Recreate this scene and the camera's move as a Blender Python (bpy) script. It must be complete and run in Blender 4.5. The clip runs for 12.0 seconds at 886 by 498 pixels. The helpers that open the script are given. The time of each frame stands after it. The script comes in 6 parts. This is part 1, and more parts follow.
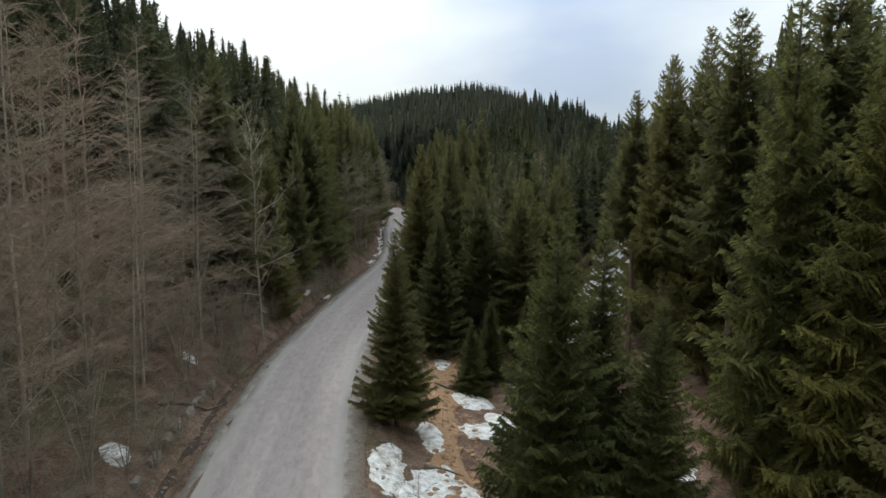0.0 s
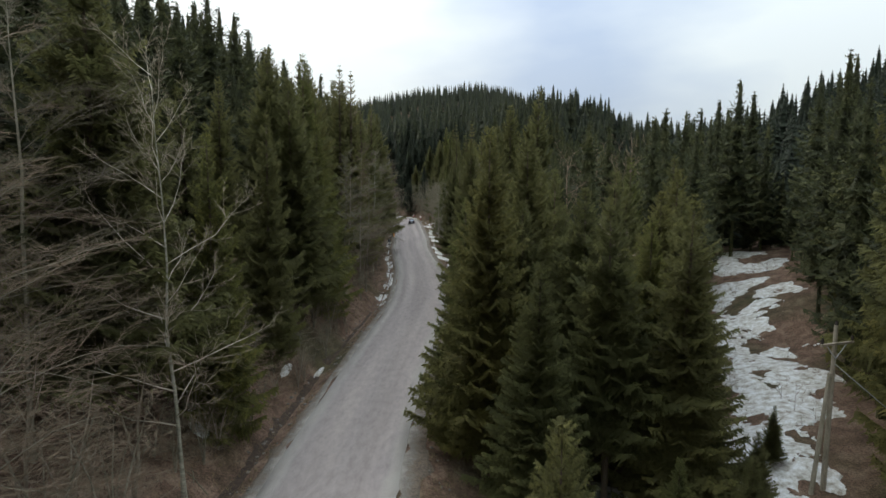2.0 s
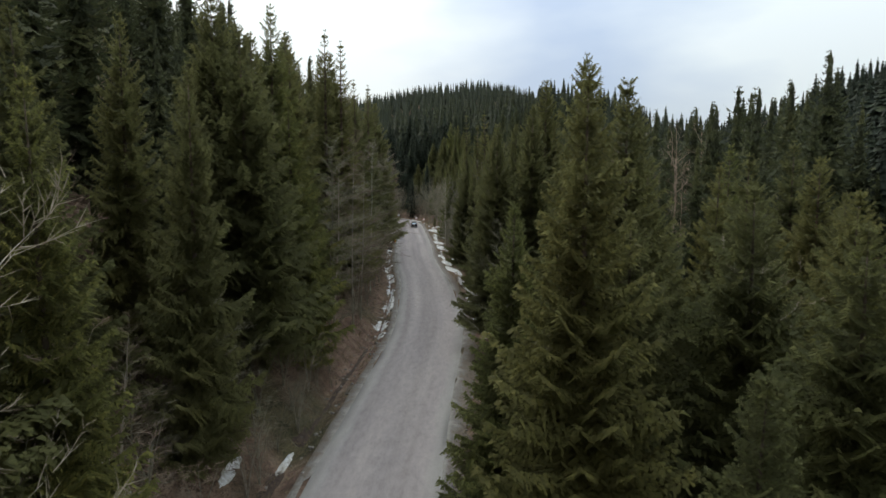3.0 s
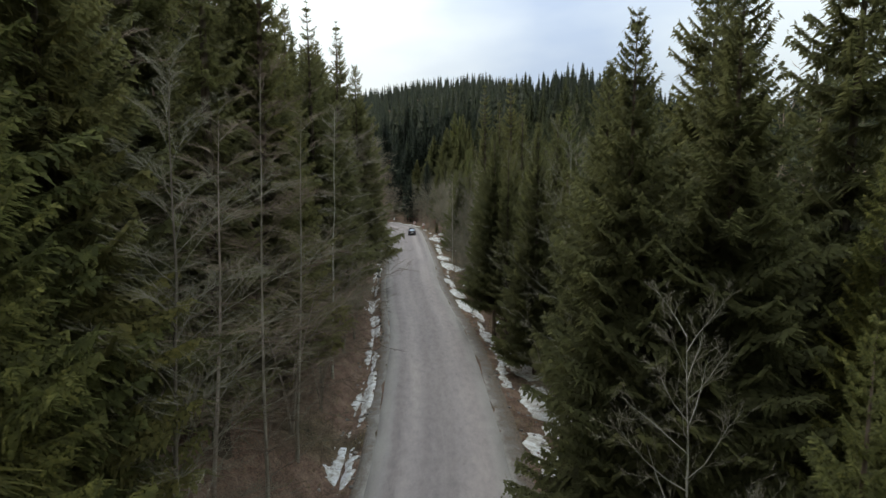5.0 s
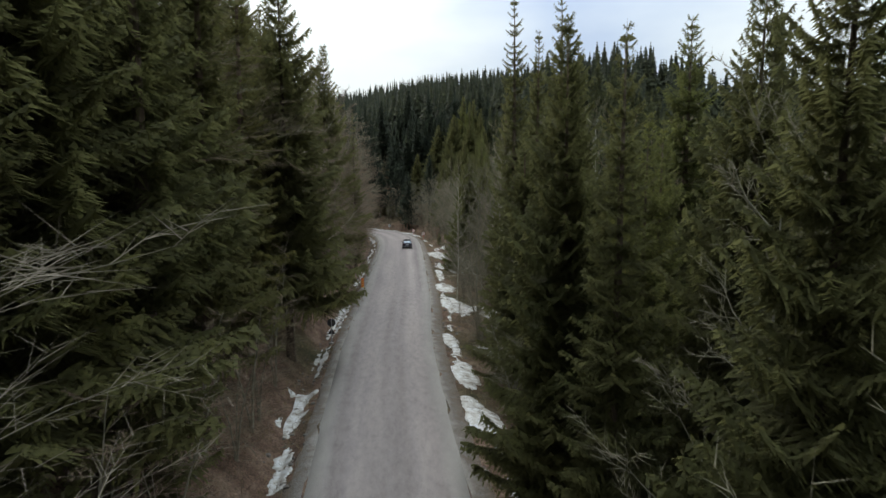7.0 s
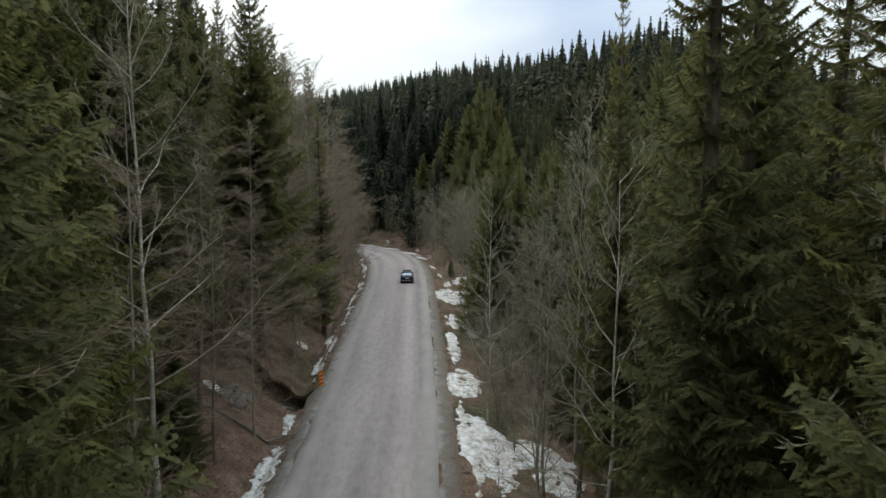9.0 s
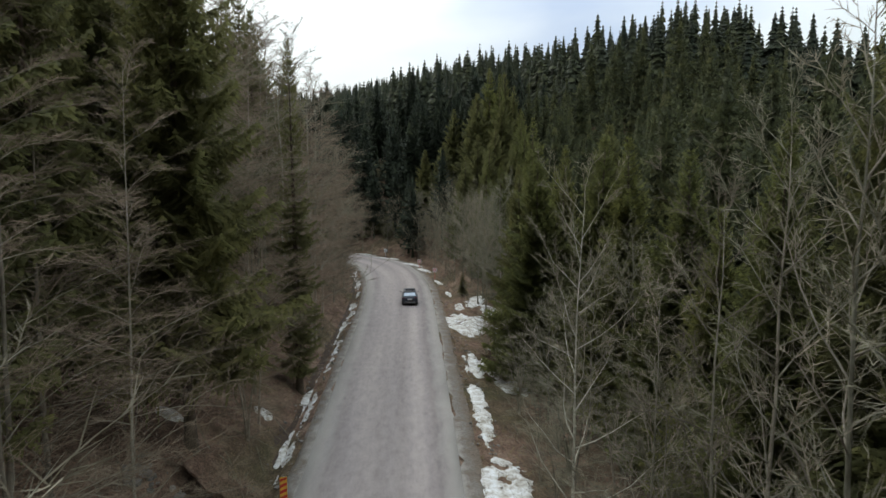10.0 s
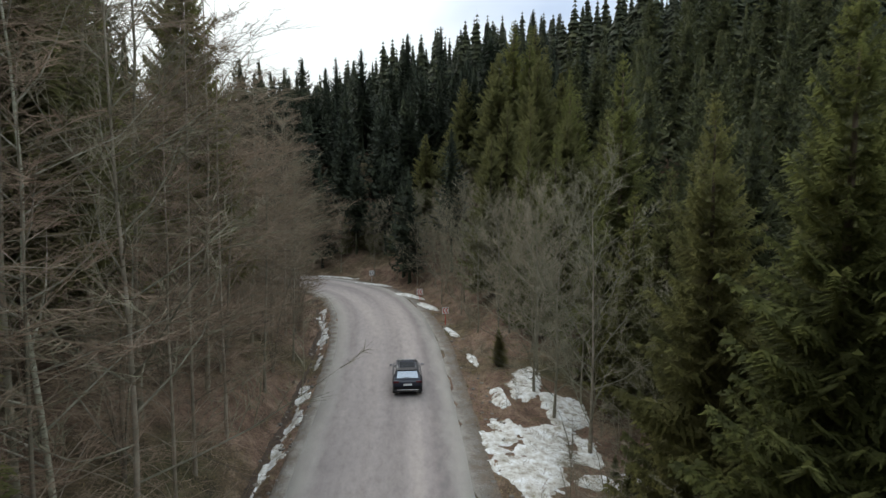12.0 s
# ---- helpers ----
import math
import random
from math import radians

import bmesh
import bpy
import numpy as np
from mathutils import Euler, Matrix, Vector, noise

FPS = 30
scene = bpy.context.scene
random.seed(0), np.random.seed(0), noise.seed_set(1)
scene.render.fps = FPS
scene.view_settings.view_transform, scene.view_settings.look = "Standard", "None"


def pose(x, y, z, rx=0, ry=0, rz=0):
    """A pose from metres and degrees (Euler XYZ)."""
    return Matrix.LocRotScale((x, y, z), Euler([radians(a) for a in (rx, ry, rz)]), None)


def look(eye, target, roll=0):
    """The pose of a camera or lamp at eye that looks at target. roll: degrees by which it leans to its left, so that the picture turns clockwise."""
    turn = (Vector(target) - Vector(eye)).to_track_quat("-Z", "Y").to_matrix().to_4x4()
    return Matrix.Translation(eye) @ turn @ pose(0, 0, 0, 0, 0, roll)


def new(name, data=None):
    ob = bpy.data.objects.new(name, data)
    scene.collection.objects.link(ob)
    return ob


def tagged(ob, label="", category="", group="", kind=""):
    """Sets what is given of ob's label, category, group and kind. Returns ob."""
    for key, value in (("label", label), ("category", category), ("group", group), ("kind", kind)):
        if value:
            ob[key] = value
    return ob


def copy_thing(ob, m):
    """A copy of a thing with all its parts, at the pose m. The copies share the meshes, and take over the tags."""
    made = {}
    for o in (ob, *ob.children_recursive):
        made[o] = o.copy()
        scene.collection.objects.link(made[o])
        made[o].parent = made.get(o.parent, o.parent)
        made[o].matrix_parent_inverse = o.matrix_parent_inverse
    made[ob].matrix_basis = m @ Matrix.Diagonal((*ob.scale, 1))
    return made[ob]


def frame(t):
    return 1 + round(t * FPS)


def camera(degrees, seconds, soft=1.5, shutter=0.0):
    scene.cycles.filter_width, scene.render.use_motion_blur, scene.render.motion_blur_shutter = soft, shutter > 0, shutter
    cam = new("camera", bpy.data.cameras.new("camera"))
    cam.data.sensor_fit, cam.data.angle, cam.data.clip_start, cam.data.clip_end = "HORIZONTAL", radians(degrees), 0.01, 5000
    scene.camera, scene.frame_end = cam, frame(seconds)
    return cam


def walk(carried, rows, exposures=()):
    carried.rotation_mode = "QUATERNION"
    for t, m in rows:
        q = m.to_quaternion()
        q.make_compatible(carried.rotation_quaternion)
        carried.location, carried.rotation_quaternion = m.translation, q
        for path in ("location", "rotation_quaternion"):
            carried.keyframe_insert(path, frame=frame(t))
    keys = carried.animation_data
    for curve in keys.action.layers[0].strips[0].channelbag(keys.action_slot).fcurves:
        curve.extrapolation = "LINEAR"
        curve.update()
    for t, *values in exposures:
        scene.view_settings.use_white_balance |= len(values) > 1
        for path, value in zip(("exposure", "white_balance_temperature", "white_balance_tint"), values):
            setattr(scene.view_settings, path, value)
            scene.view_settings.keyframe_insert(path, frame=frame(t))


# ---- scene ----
cam = camera(73.7, 12.0, soft=1.5, shutter=0.06)
PATH = [
    (0, (8.292, -0.837, 14.841), (8.31, 1.147, 14.589), -0.1),
    (0.5, (7.035, 5.343, 15.211), (7.055, 7.327, 14.961), -0.0),
    (1, (5.778, 11.544, 15.425), (5.803, 13.529, 15.178), -0.1),
    (1.5, (4.695, 18.611, 15.252), (4.719, 20.596, 15.01), 0.0),
    (2, (3.78, 26.149, 15.015), (3.804, 28.135, 14.777), 0.1),
    (2.5, (3.144, 33.948, 14.952), (3.161, 35.934, 14.711), 0.0),
    (3, (2.583, 41.919, 14.724), (2.604, 43.904, 14.487), -0.1),
    (5, (1.572, 73.047, 14.236), (1.598, 75.033, 13.996), -0.1),
    (5.5, (1.818, 80.928, 13.841), (1.848, 82.914, 13.602), -0.0),
    (6, (2.23, 89.209, 13.658), (2.256, 91.194, 13.42), -0.0),
    (6.5, (2.625, 97.746, 13.359), (2.648, 99.731, 13.122), 0.0),
    (7, (2.918, 106.289, 13.109), (2.914, 108.275, 12.878), 0.1),
    (9, (2.277, 137.193, 14.713), (2.243, 139.179, 14.475), 0.0),
    (9.5, (1.22, 145.107, 14.585), (1.191, 147.093, 14.35), 0.0),
    (10, (0.243, 152.721, 14.225), (0.224, 154.707, 13.995), 0.1),
    (10.5, (-0.473, 160.269, 13.825), (-0.485, 162.257, 13.6), 0.0),
    (11, (-1.169, 168.114, 13.579), (-1.173, 170.101, 13.357), 0.0),
    (11.5, (-1.629, 175.951, 13.265), (-1.625, 177.939, 13.047), -0.0),
    (12, (-1.979, 183.743, 12.871), (-1.978, 185.731, 12.658), -0.2),
]
walk(cam, [(t, look(eye, target, roll)) for t, eye, target, roll in PATH])


# ---- sky and light ----
SUN_AZ, SUN_EL = radians(-28), radians(38)      # ahead and to the left of the road, behind thin cloud
world = bpy.data.worlds.new("overcast_sky")
scene.world = world
world.use_nodes = True
wn, wl = world.node_tree.nodes, world.node_tree.links
wn.clear()
w_out = wn.new("ShaderNodeOutputWorld")
w_add = wn.new("ShaderNodeAddShader")
w_sky = wn.new("ShaderNodeTexSky")
w_sky.sky_type, w_sky.sun_disc = "NISHITA", False
w_sky.sun_elevation, w_sky.sun_rotation = SUN_EL, SUN_AZ
w_sky.air_density, w_sky.dust_density = 1.0, 3.0
w_b1 = wn.new("ShaderNodeBackground")
w_b1.inputs["Strength"].default_value = 0.02
w_b2 = wn.new("ShaderNodeBackground")
w_tc = wn.new("ShaderNodeTexCoord")
w_map = wn.new("ShaderNodeMapping")
w_map.inputs["Location"].default_value = (0.35, 0.0, 0.1)
w_map.inputs["Scale"].default_value = (1.0, 1.0, 2.6)
w_noise = wn.new("ShaderNodeTexNoise")
w_noise.inputs["Scale"].default_value = 2.3
w_noise.inputs["Detail"].default_value = 5.0
w_noise.inputs["Roughness"].default_value = 0.45
w_sep = wn.new("ShaderNodeSeparateXYZ")
w_shift = wn.new("ShaderNodeMath")
w_shift.operation = "MULTIPLY_ADD"
w_shift.inputs[1].default_value = 0.6
w_mid = wn.new("ShaderNodeMath")
w_mid.operation = "SUBTRACT"
w_mid.inputs[1].default_value = 0.16
w_abs = wn.new("ShaderNodeMath")
w_abs.operation = "ABSOLUTE"
w_ramp = wn.new("ShaderNodeValToRGB")
w_ramp.color_ramp.elements[0].position = 0.40
w_ramp.color_ramp.elements[0].color = (0.50, 0.62, 0.80, 1)
w_ramp.color_ramp.elements[1].position = 0.70
w_ramp.color_ramp.elements[1].color = (0.885, 0.975, 1.0, 1)
w_up = wn.new("ShaderNodeMapRange")
w_up.inputs["From Min"].default_value, w_up.inputs["From Max"].default_value = 0.1, 0.9
w_up.inputs["To Min"].default_value, w_up.inputs["To Max"].default_value = 0.74, 1.9
wl.new(w_tc.outputs["Generated"], w_map.inputs["Vector"])
wl.new(w_map.outputs["Vector"], w_noise.inputs["Vector"])
wl.new(w_tc.outputs["Generated"], w_sep.inputs["Vector"])
wl.new(w_sep.outputs["X"], w_mid.inputs[0])
wl.new(w_mid.outputs["Value"], w_abs.inputs[0])
wl.new(w_abs.outputs["Value"], w_shift.inputs[0])
wl.new(w_noise.outputs["Fac"], w_shift.inputs[2])
wl.new(w_shift.outputs["Value"], w_ramp.inputs["Fac"])
wl.new(w_sep.outputs["Z"], w_up.inputs["Value"])
wl.new(w_ramp.outputs["Color"], w_b2.inputs["Color"])
wl.new(w_up.outputs["Result"], w_b2.inputs["Strength"])
wl.new(w_sky.outputs["Color"], w_b1.inputs["Color"])
wl.new(w_b1.outputs["Background"], w_add.inputs[0])
wl.new(w_b2.outputs["Background"], w_add.inputs[1])
wl.new(w_add.outputs["Shader"], w_out.inputs["Surface"])

sun_data = bpy.data.lights.new("sun", "SUN")
sun_data.energy, sun_data.angle, sun_data.color = 0.9, radians(34), (1.0, 0.97, 0.92)
sun = new("sun", sun_data)
sun.matrix_world = look((0, 0, 80), (-80 * math.sin(SUN_AZ) * math.cos(SUN_EL), -80 * math.cos(SUN_AZ) * math.cos(SUN_EL), 80 - 80 * math.sin(SUN_EL)))

# ---- materials ----


class Mat:
    """A Principled material with short-hand for its nodes."""

    def __init__(self, name, rough=0.8, metal=0.0, spec=0.3):
        self.m = bpy.data.materials.new(name)
        self.m.use_nodes = True
        self.n, self.l = self.m.node_tree.nodes, self.m.node_tree.links
        self.b = self.n["Principled BSDF"]
        self.b.inputs["Roughness"].default_value = rough
        self.b.inputs["Metallic"].default_value = metal
        self.b.inputs["Specular IOR Level"].default_value = spec
        self.tc = self.n.new("ShaderNodeTexCoord")

    def noise(self, scale, detail=4, rough=0.55, src="Object", stretch=None):
        t = self.n.new("ShaderNodeTexNoise")
        t.inputs["Scale"].default_value, t.inputs["Detail"].default_value, t.inputs["Roughness"].default_value = scale, detail, rough
        out = self.tc.outputs[src]
        if stretch:
            mp = self.n.new("ShaderNodeMapping")
            mp.inputs["Scale"].default_value = stretch
            self.l.new(out, mp.inputs["Vector"])
            out = mp.outputs["Vector"]
        self.l.new(out, t.inputs["Vector"])
        return t.outputs["Fac"]

    def ramp(self, fac, *stops):
        r = self.n.new("ShaderNodeValToRGB")
        e = r.color_ramp.elements
        while len(e) < len(stops):
            e.new(0.5)
        for k, (p, c) in enumerate(stops):
            e[k].position, e[k].color = p, (*c, 1)
        self.l.new(fac, r.inputs["Fac"])
        return r.outputs["Color"]

    def mix(self, fac, a, b, mode="MIX"):
        x = self.n.new("ShaderNodeMix")
        x.data_type, x.blend_type = "RGBA", mode
        for sock, v in ((x.inputs[0], fac), (x.inputs[6], a), (x.inputs[7], b)):
            if isinstance(v, (int, float)):
                sock.default_value = v
            elif isinstance(v, tuple):
                sock.default_value = (*v, 1)
            else:
                self.l.new(v, sock)
        return x.outputs[2]

    def color(self, c):
        if isinstance(c, tuple):
            self.b.inputs["Base Color"].default_value = (*c, 1)
        else:
            self.l.new(c, self.b.inputs["Base Color"])
        return self

    def bump(self, fac, strength=0.5, dist=0.05):
        b = self.n.new("ShaderNodeBump")
        b.inputs["Strength"].default_value, b.inputs["Distance"].default_value = strength, dist
        self.l.new(fac, b.inputs["Height"])
        self.l.new(b.outputs["Normal"], self.b.inputs["Normal"])
        return self

    def island(self):
        return self.n.new("ShaderNodeNewGeometry").outputs["Random Per Island"]

    def per_object(self):
        return self.n.new("ShaderNodeObjectInfo").outputs["Random"]


def foliage(name, dark, mid, light, thin=0.25, gaps=0.0):
    k = Mat(name, 0.75, 0, 0.25)
    spray = k.ramp(k.island(), (0.0, dark), (0.55, mid), (1.0, light))
    tree = k.ramp(k.per_object(), (0.0, (0.74, 0.78, 0.72)), (0.5, (1.0, 1.0, 1.0)), (1.0, (1.35, 1.22, 0.95)))
    stand = k.ramp(k.noise(0.17, 2, 0.5), (0.3, (0.78, 0.80, 0.80)), (0.5, (1.0, 1.0, 1.0)), (0.72, (1.28, 1.20, 1.02)))
    # needle clumps: fine light and dark, and gaps between the twigs
    tuft = k.noise(6.5, 3, 0.7)
    c = k.mix(1.0, k.mix(1.0, spray, tree, "MULTIPLY"), stand, "MULTIPLY")
    k.color(k.mix(1.0, c, k.ramp(tuft, (0.34, (0.68, 0.68, 0.68)), (0.5, (1.0, 1.0, 1.0)), (0.66, (1.42, 1.38, 1.25))), "MULTIPLY"))
    k.bump(tuft, 0.8, 0.12)
    tl = k.n.new("ShaderNodeBsdfTranslucent")
    tl.inputs["Color"].default_value = (*[v * 1.6 for v in mid], 1)
    ms = k.n.new("ShaderNodeMixShader")
    ms.inputs[0].default_value = thin
    k.l.new(k.b.outputs[0], ms.inputs[1])
    k.l.new(tl.outputs[0], ms.inputs[2])
    last = ms.outputs[0]
    if gaps:
        hole = k.ramp(k.noise(gaps, 2, 0.6), (0.435, (1, 1, 1)), (0.455, (0, 0, 0)))
        tp, mh = k.n.new("ShaderNodeBsdfTransparent"), k.n.new("ShaderNodeMixShader")
        k.l.new(hole, mh.inputs[0])
        k.l.new(last, mh.inputs[1])
        k.l.new(tp.outputs[0], mh.inputs[2])
        last = mh.outputs[0]
    k.l.new(last, k.n["Material Output"].inputs["Surface"])
    return k.m


def bark(name, a, b, scale=3.0, stretch=(6, 6, 1), strength=0.6):
    k = Mat(name, 0.9, 0, 0.2)
    f = k.noise(scale, 6, 0.65, stretch=stretch)
    big = k.noise(0.7, 3)
    c = k.ramp(f, (0.3, a), (0.7, b))
    tone = k.ramp(k.per_object(), (0.0, (0.62, 0.57, 0.52)), (0.5, (0.92, 0.94, 0.84)), (1.0, (1.25, 1.14, 1.07)))
    c = k.mix(1.0, c, k.ramp(big, (0.35, (0.7, 0.72, 0.68)), (0.65, (1.05, 1.05, 1.05))), "MULTIPLY")
    k.color(k.mix(1.0, c, tone, "MULTIPLY")).bump(f, strength, 0.03)
    return k.m


def asphalt():
    k = Mat("worn_asphalt", 0.88, 0, 0.25)
    uv = k.tc.outputs["UV"]
    sep = k.n.new("ShaderNodeSeparateXYZ")
    k.l.new(uv, sep.inputs["Vector"])
    fine = k.noise(38, 4, 0.7)
    patch = k.noise(1.0, 4, 0.6, "UV", (0.5, 0.05, 1))
    streak = k.noise(1.0, 2, 0.5, "UV", (0.8, 0.012, 1))
    base = k.ramp(streak, (0.3, (0.268, 0.234, 0.224)), (0.7, (0.340, 0.298, 0.285)))
    # faint wheel tracks wander along the lanes, pale dust lies between them
    wv = k.n.new("ShaderNodeMath")
    wv.operation = "MULTIPLY_ADD"
    wv.inputs[1].default_value = 2.1
    k.l.new(sep.outputs["X"], wv.inputs[0])
    wander = k.n.new("ShaderNodeMath")
    wander.operation = "MULTIPLY"
    wander.inputs[1].default_value = 5.0
    k.l.new(k.noise(1.0, 2, 0.5, "UV", (0.25, 0.02, 1)), wander.inputs[0])
    k.l.new(wander.outputs[0], wv.inputs[2])
    cs = k.n.new("ShaderNodeMath")
    cs.operation = "COSINE"
    k.l.new(wv.outputs[0], cs.inputs[0])
    mr = k.n.new("ShaderNodeMapRange")
    mr.inputs["From Min"].default_value, mr.inputs["From Max"].default_value = -1, 1
    mr.inputs["To Min"].default_value, mr.inputs["To Max"].default_value = 0.0, 1.0
    k.l.new(cs.outputs[0], mr.inputs["Value"])
    track = k.ramp(mr.outputs["Result"], (0.1, (0.925, 0.925, 0.93)), (0.9, (1.09, 1.085, 1.08)))
    c = k.mix(1.0, base, track, "MULTIPLY")
    c = k.mix(1.0, c, k.ramp(patch, (0.35, (0.89, 0.89, 0.90)), (0.65, (1.09, 1.085, 1.07))), "MULTIPLY")
    mottle = k.noise(1.0, 6, 0.75, "UV", (2.6, 0.9, 1))
    c = k.mix(1.0, c, k.ramp(mottle, (0.32, (0.80, 0.80, 0.81)), (0.5, (1.0, 1.0, 1.0)), (0.68, (1.16, 1.15, 1.13))), "MULTIPLY")
    c = k.mix(1.0, c, k.ramp(fine, (0.3, (0.78, 0.78, 0.78)), (0.7, (1.18, 1.18, 1.18))), "MULTIPLY")
    # gravel dust thrown to the edges (V of the second channel is 0 at the middle, 1 at the rim)
    edge = k.n.new("ShaderNodeUVMap")
    edge.uv_map = "rim"
    es = k.n.new("ShaderNodeSeparateXYZ")
    k.l.new(edge.outputs["UV"], es.inputs["Vector"])
    em = k.n.new("ShaderNodeMath")
    em.operation = "MULTIPLY_ADD"
    em.inputs[1].default_value = 0.42
    k.l.new(k.noise(1.0, 6, 0.7, "UV", (0.9, 0.35, 1)), em.inputs[0])
    k.l.new(es.outputs["X"], em.inputs[2])
    el = k.n.new("ShaderNodeMath")
    el.operation = "SUBTRACT"
    el.inputs[1].default_value = 0.5
    k.l.new(em.outputs[0], el.inputs[0])
    dust = k.ramp(el.outputs[0], (0.42, (0, 0, 0)), (0.70, (1, 1, 1)))
    k.color(k.mix(dust, c, k.ramp(fine, (0.3, (0.29, 0.265, 0.24)), (0.75, (0.475, 0.445, 0.405)))))
    k.bump(fine, 0.35, 0.01)
    return k.m


def forest_floor():
    k = Mat("leaf_litter_ground", 0.95, 0, 0.15)
    big, mid, fine = k.noise(0.09, 4), k.noise(0.8, 5, 0.65), k.noise(9, 5, 0.7)
    litter = k.ramp(mid, (0.25, (0.075, 0.052, 0.040)), (0.5, (0.180, 0.118, 0.085)), (0.75, (0.315, 0.228, 0.172)))
    moss = k.ramp(mid, (0.3, (0.045, 0.043, 0.024)), (0.7, (0.13, 0.112, 0.062)))
    c = k.mix(k.ramp(big, (0.50, (0, 0, 0)), (0.64, (1, 1, 1))), litter, moss)
    c = k.mix(1.0, c, k.ramp(fine, (0.32, (0.42, 0.42, 0.43)), (0.5, (1.0, 1.0, 1.0)), (0.7, (1.7, 1.6, 1.5))), "MULTIPLY")
    k.color(c).bump(fine, 0.9, 0.12)
    return k.m


def gravel_mat():
    k = Mat("roadside_gravel", 0.95, 0, 0.2)
    v, f = k.noise(14, 5, 0.75), k.noise(1.1, 4)
    c = k.ramp(v, (0.3, (0.11, 0.097, 0.083)), (0.55, (0.23, 0.208, 0.182)), (0.78, (0.37, 0.345, 0.31)))
    c = k.mix(k.ramp(f, (0.45, (0, 0, 0)), (0.65, (0.85, 0.85, 0.85))), c, (0.17, 0.13, 0.10))
    # thins out into the leaf litter away from the asphalt
    rim, rs0, rm = k.n.new("ShaderNodeUVMap"), k.n.new("ShaderNodeSeparateXYZ"), k.n.new("ShaderNodeMath")
    rim.uv_map = "rim"
    k.l.new(rim.outputs["UV"], rs0.inputs["Vector"])
    rm.operation = "MULTIPLY_ADD"
    rm.inputs[1].default_value = 0.5
    k.l.new(k.noise(0.9, 5, 0.65), rm.inputs[0])
    k.l.new(rs0.outputs["X"], rm.inputs[2])
    litter = k.ramp(k.noise(9, 5, 0.7), (0.3, (0.085, 0.066, 0.052)), (0.7, (0.26, 0.21, 0.165)))
    rl = k.n.new("ShaderNodeMath")
    rl.operation = "SUBTRACT"
    rl.inputs[1].default_value = 0.95
    k.l.new(rm.outputs[0], rl.inputs[0])
    pale = k.ramp(v, (0.3, (0.22, 0.20, 0.178)), (0.7, (0.43, 0.40, 0.36)))
    c = k.mix(k.ramp(rl.outputs[0], (0.28, (1, 1, 1)), (0.40, (0, 0, 0))), c, pale)
    c = k.mix(k.ramp(rl.outputs[0], (0.44, (0, 0, 0)), (0.56, (1, 1, 1))), c, litter)
    k.color(c).bump(v, 0.9, 0.06)
    return k.m


def snow_mat():
    k = Mat("old_snow", 0.65, 0, 0.3)
    f, g = k.noise(1.9, 6, 0.68), k.noise(11, 4, 0.7)
    c = k.ramp(f, (0.34, (0.30, 0.265, 0.215)), (0.46, (0.58, 0.555, 0.51)), (0.62, (0.82, 0.83, 0.84)))
    k.color(k.mix(1.0, c, k.ramp(g, (0.28, (0.72, 0.70, 0.66)), (0.5, (1, 1, 1))), "MULTIPLY")).bump(g, 0.2, 0.03)
    k.b.inputs["Subsurface Weight"].default_value = 0.0
    return k.m


def stone_mat(name, a, b):
    k = Mat(name, 0.9, 0, 0.25)
    f, g = k.noise(4, 6, 0.7), k.noise(30, 3)
    c = k.mix(1.0, k.ramp(f, (0.3, a), (0.7, b)), k.ramp(k.island(), (0, (0.7, 0.7, 0.7)), (1, (1.25, 1.2, 1.15))), "MULTIPLY")
    k.color(c).bump(g, 0.5, 0.02)
    return k.m


def plain(name, c, rough=0.5, metal=0.0, var=0.12, scale=6.0):
    k = Mat(name, rough, metal, 0.4)
    f = k.noise(scale, 4, 0.6)
    k.color(k.mix(1.0, c, k.ramp(f, (0.3, (1 - var,) * 3), (0.7, (1 + var,) * 3)), "MULTIPLY"))
    return k.m


M_NEEDLE = foliage("spruce_needles", (0.088, 0.089, 0.039), (0.117, 0.116, 0.047), (0.157, 0.155, 0.060), 0.46, 9.0)
# brighter copy of the needles, with the sunlit look held in its colour
M_NEEDLE_PALE = foliage("sunlit_spruce_needles", (0.056, 0.061, 0.023), (0.118, 0.124, 0.043), (0.205, 0.208, 0.070), 0.44, 9.0)
# darker copy of the spruce needles: shade inside the forest put into the colour
M_NEEDLE_SHADE = foliage("shaded_spruce_needles", (0.027, 0.033, 0.018), (0.054, 0.061, 0.029), (0.090, 0.097, 0.042), 0.25, 7.0)
# darkest copy, a little bluer: slope shade and distance haze painted into the needles
M_NEEDLE_FAR_SHADE = foliage("far_shaded_spruce_needles", (0.020, 0.027, 0.019), (0.031, 0.040, 0.026), (0.048, 0.057, 0.033), 0.15)
M_BARK_S = bark("spruce_bark", (0.075, 0.055, 0.042), (0.19, 0.15, 0.125))
M_BARK_B = bark("beech_bark", (0.16, 0.145, 0.12), (0.34, 0.32, 0.28), 2.0, (2, 2, 1.2), 0.3)
M_BARK_W = bark("birch_bark", (0.22, 0.21, 0.18), (0.62, 0.60, 0.54), 1.6, (2, 2, 5), 0.3)
M_BARK_P = bark("pale_beech_bark", (0.17, 0.15, 0.125), (0.37, 0.34, 0.295), 2.0, (2, 2, 1.2), 0.3)
M_TWIG_R = bark("brown_twigs", (0.150, 0.111, 0.088), (0.365, 0.290, 0.233), 1.5, (1, 1, 1), 0.2)
M_TWIG_P = bark("pale_twigs", (0.30, 0.28, 0.235), (0.58, 0.55, 0.48), 1.5, (1, 1, 1), 0.2)
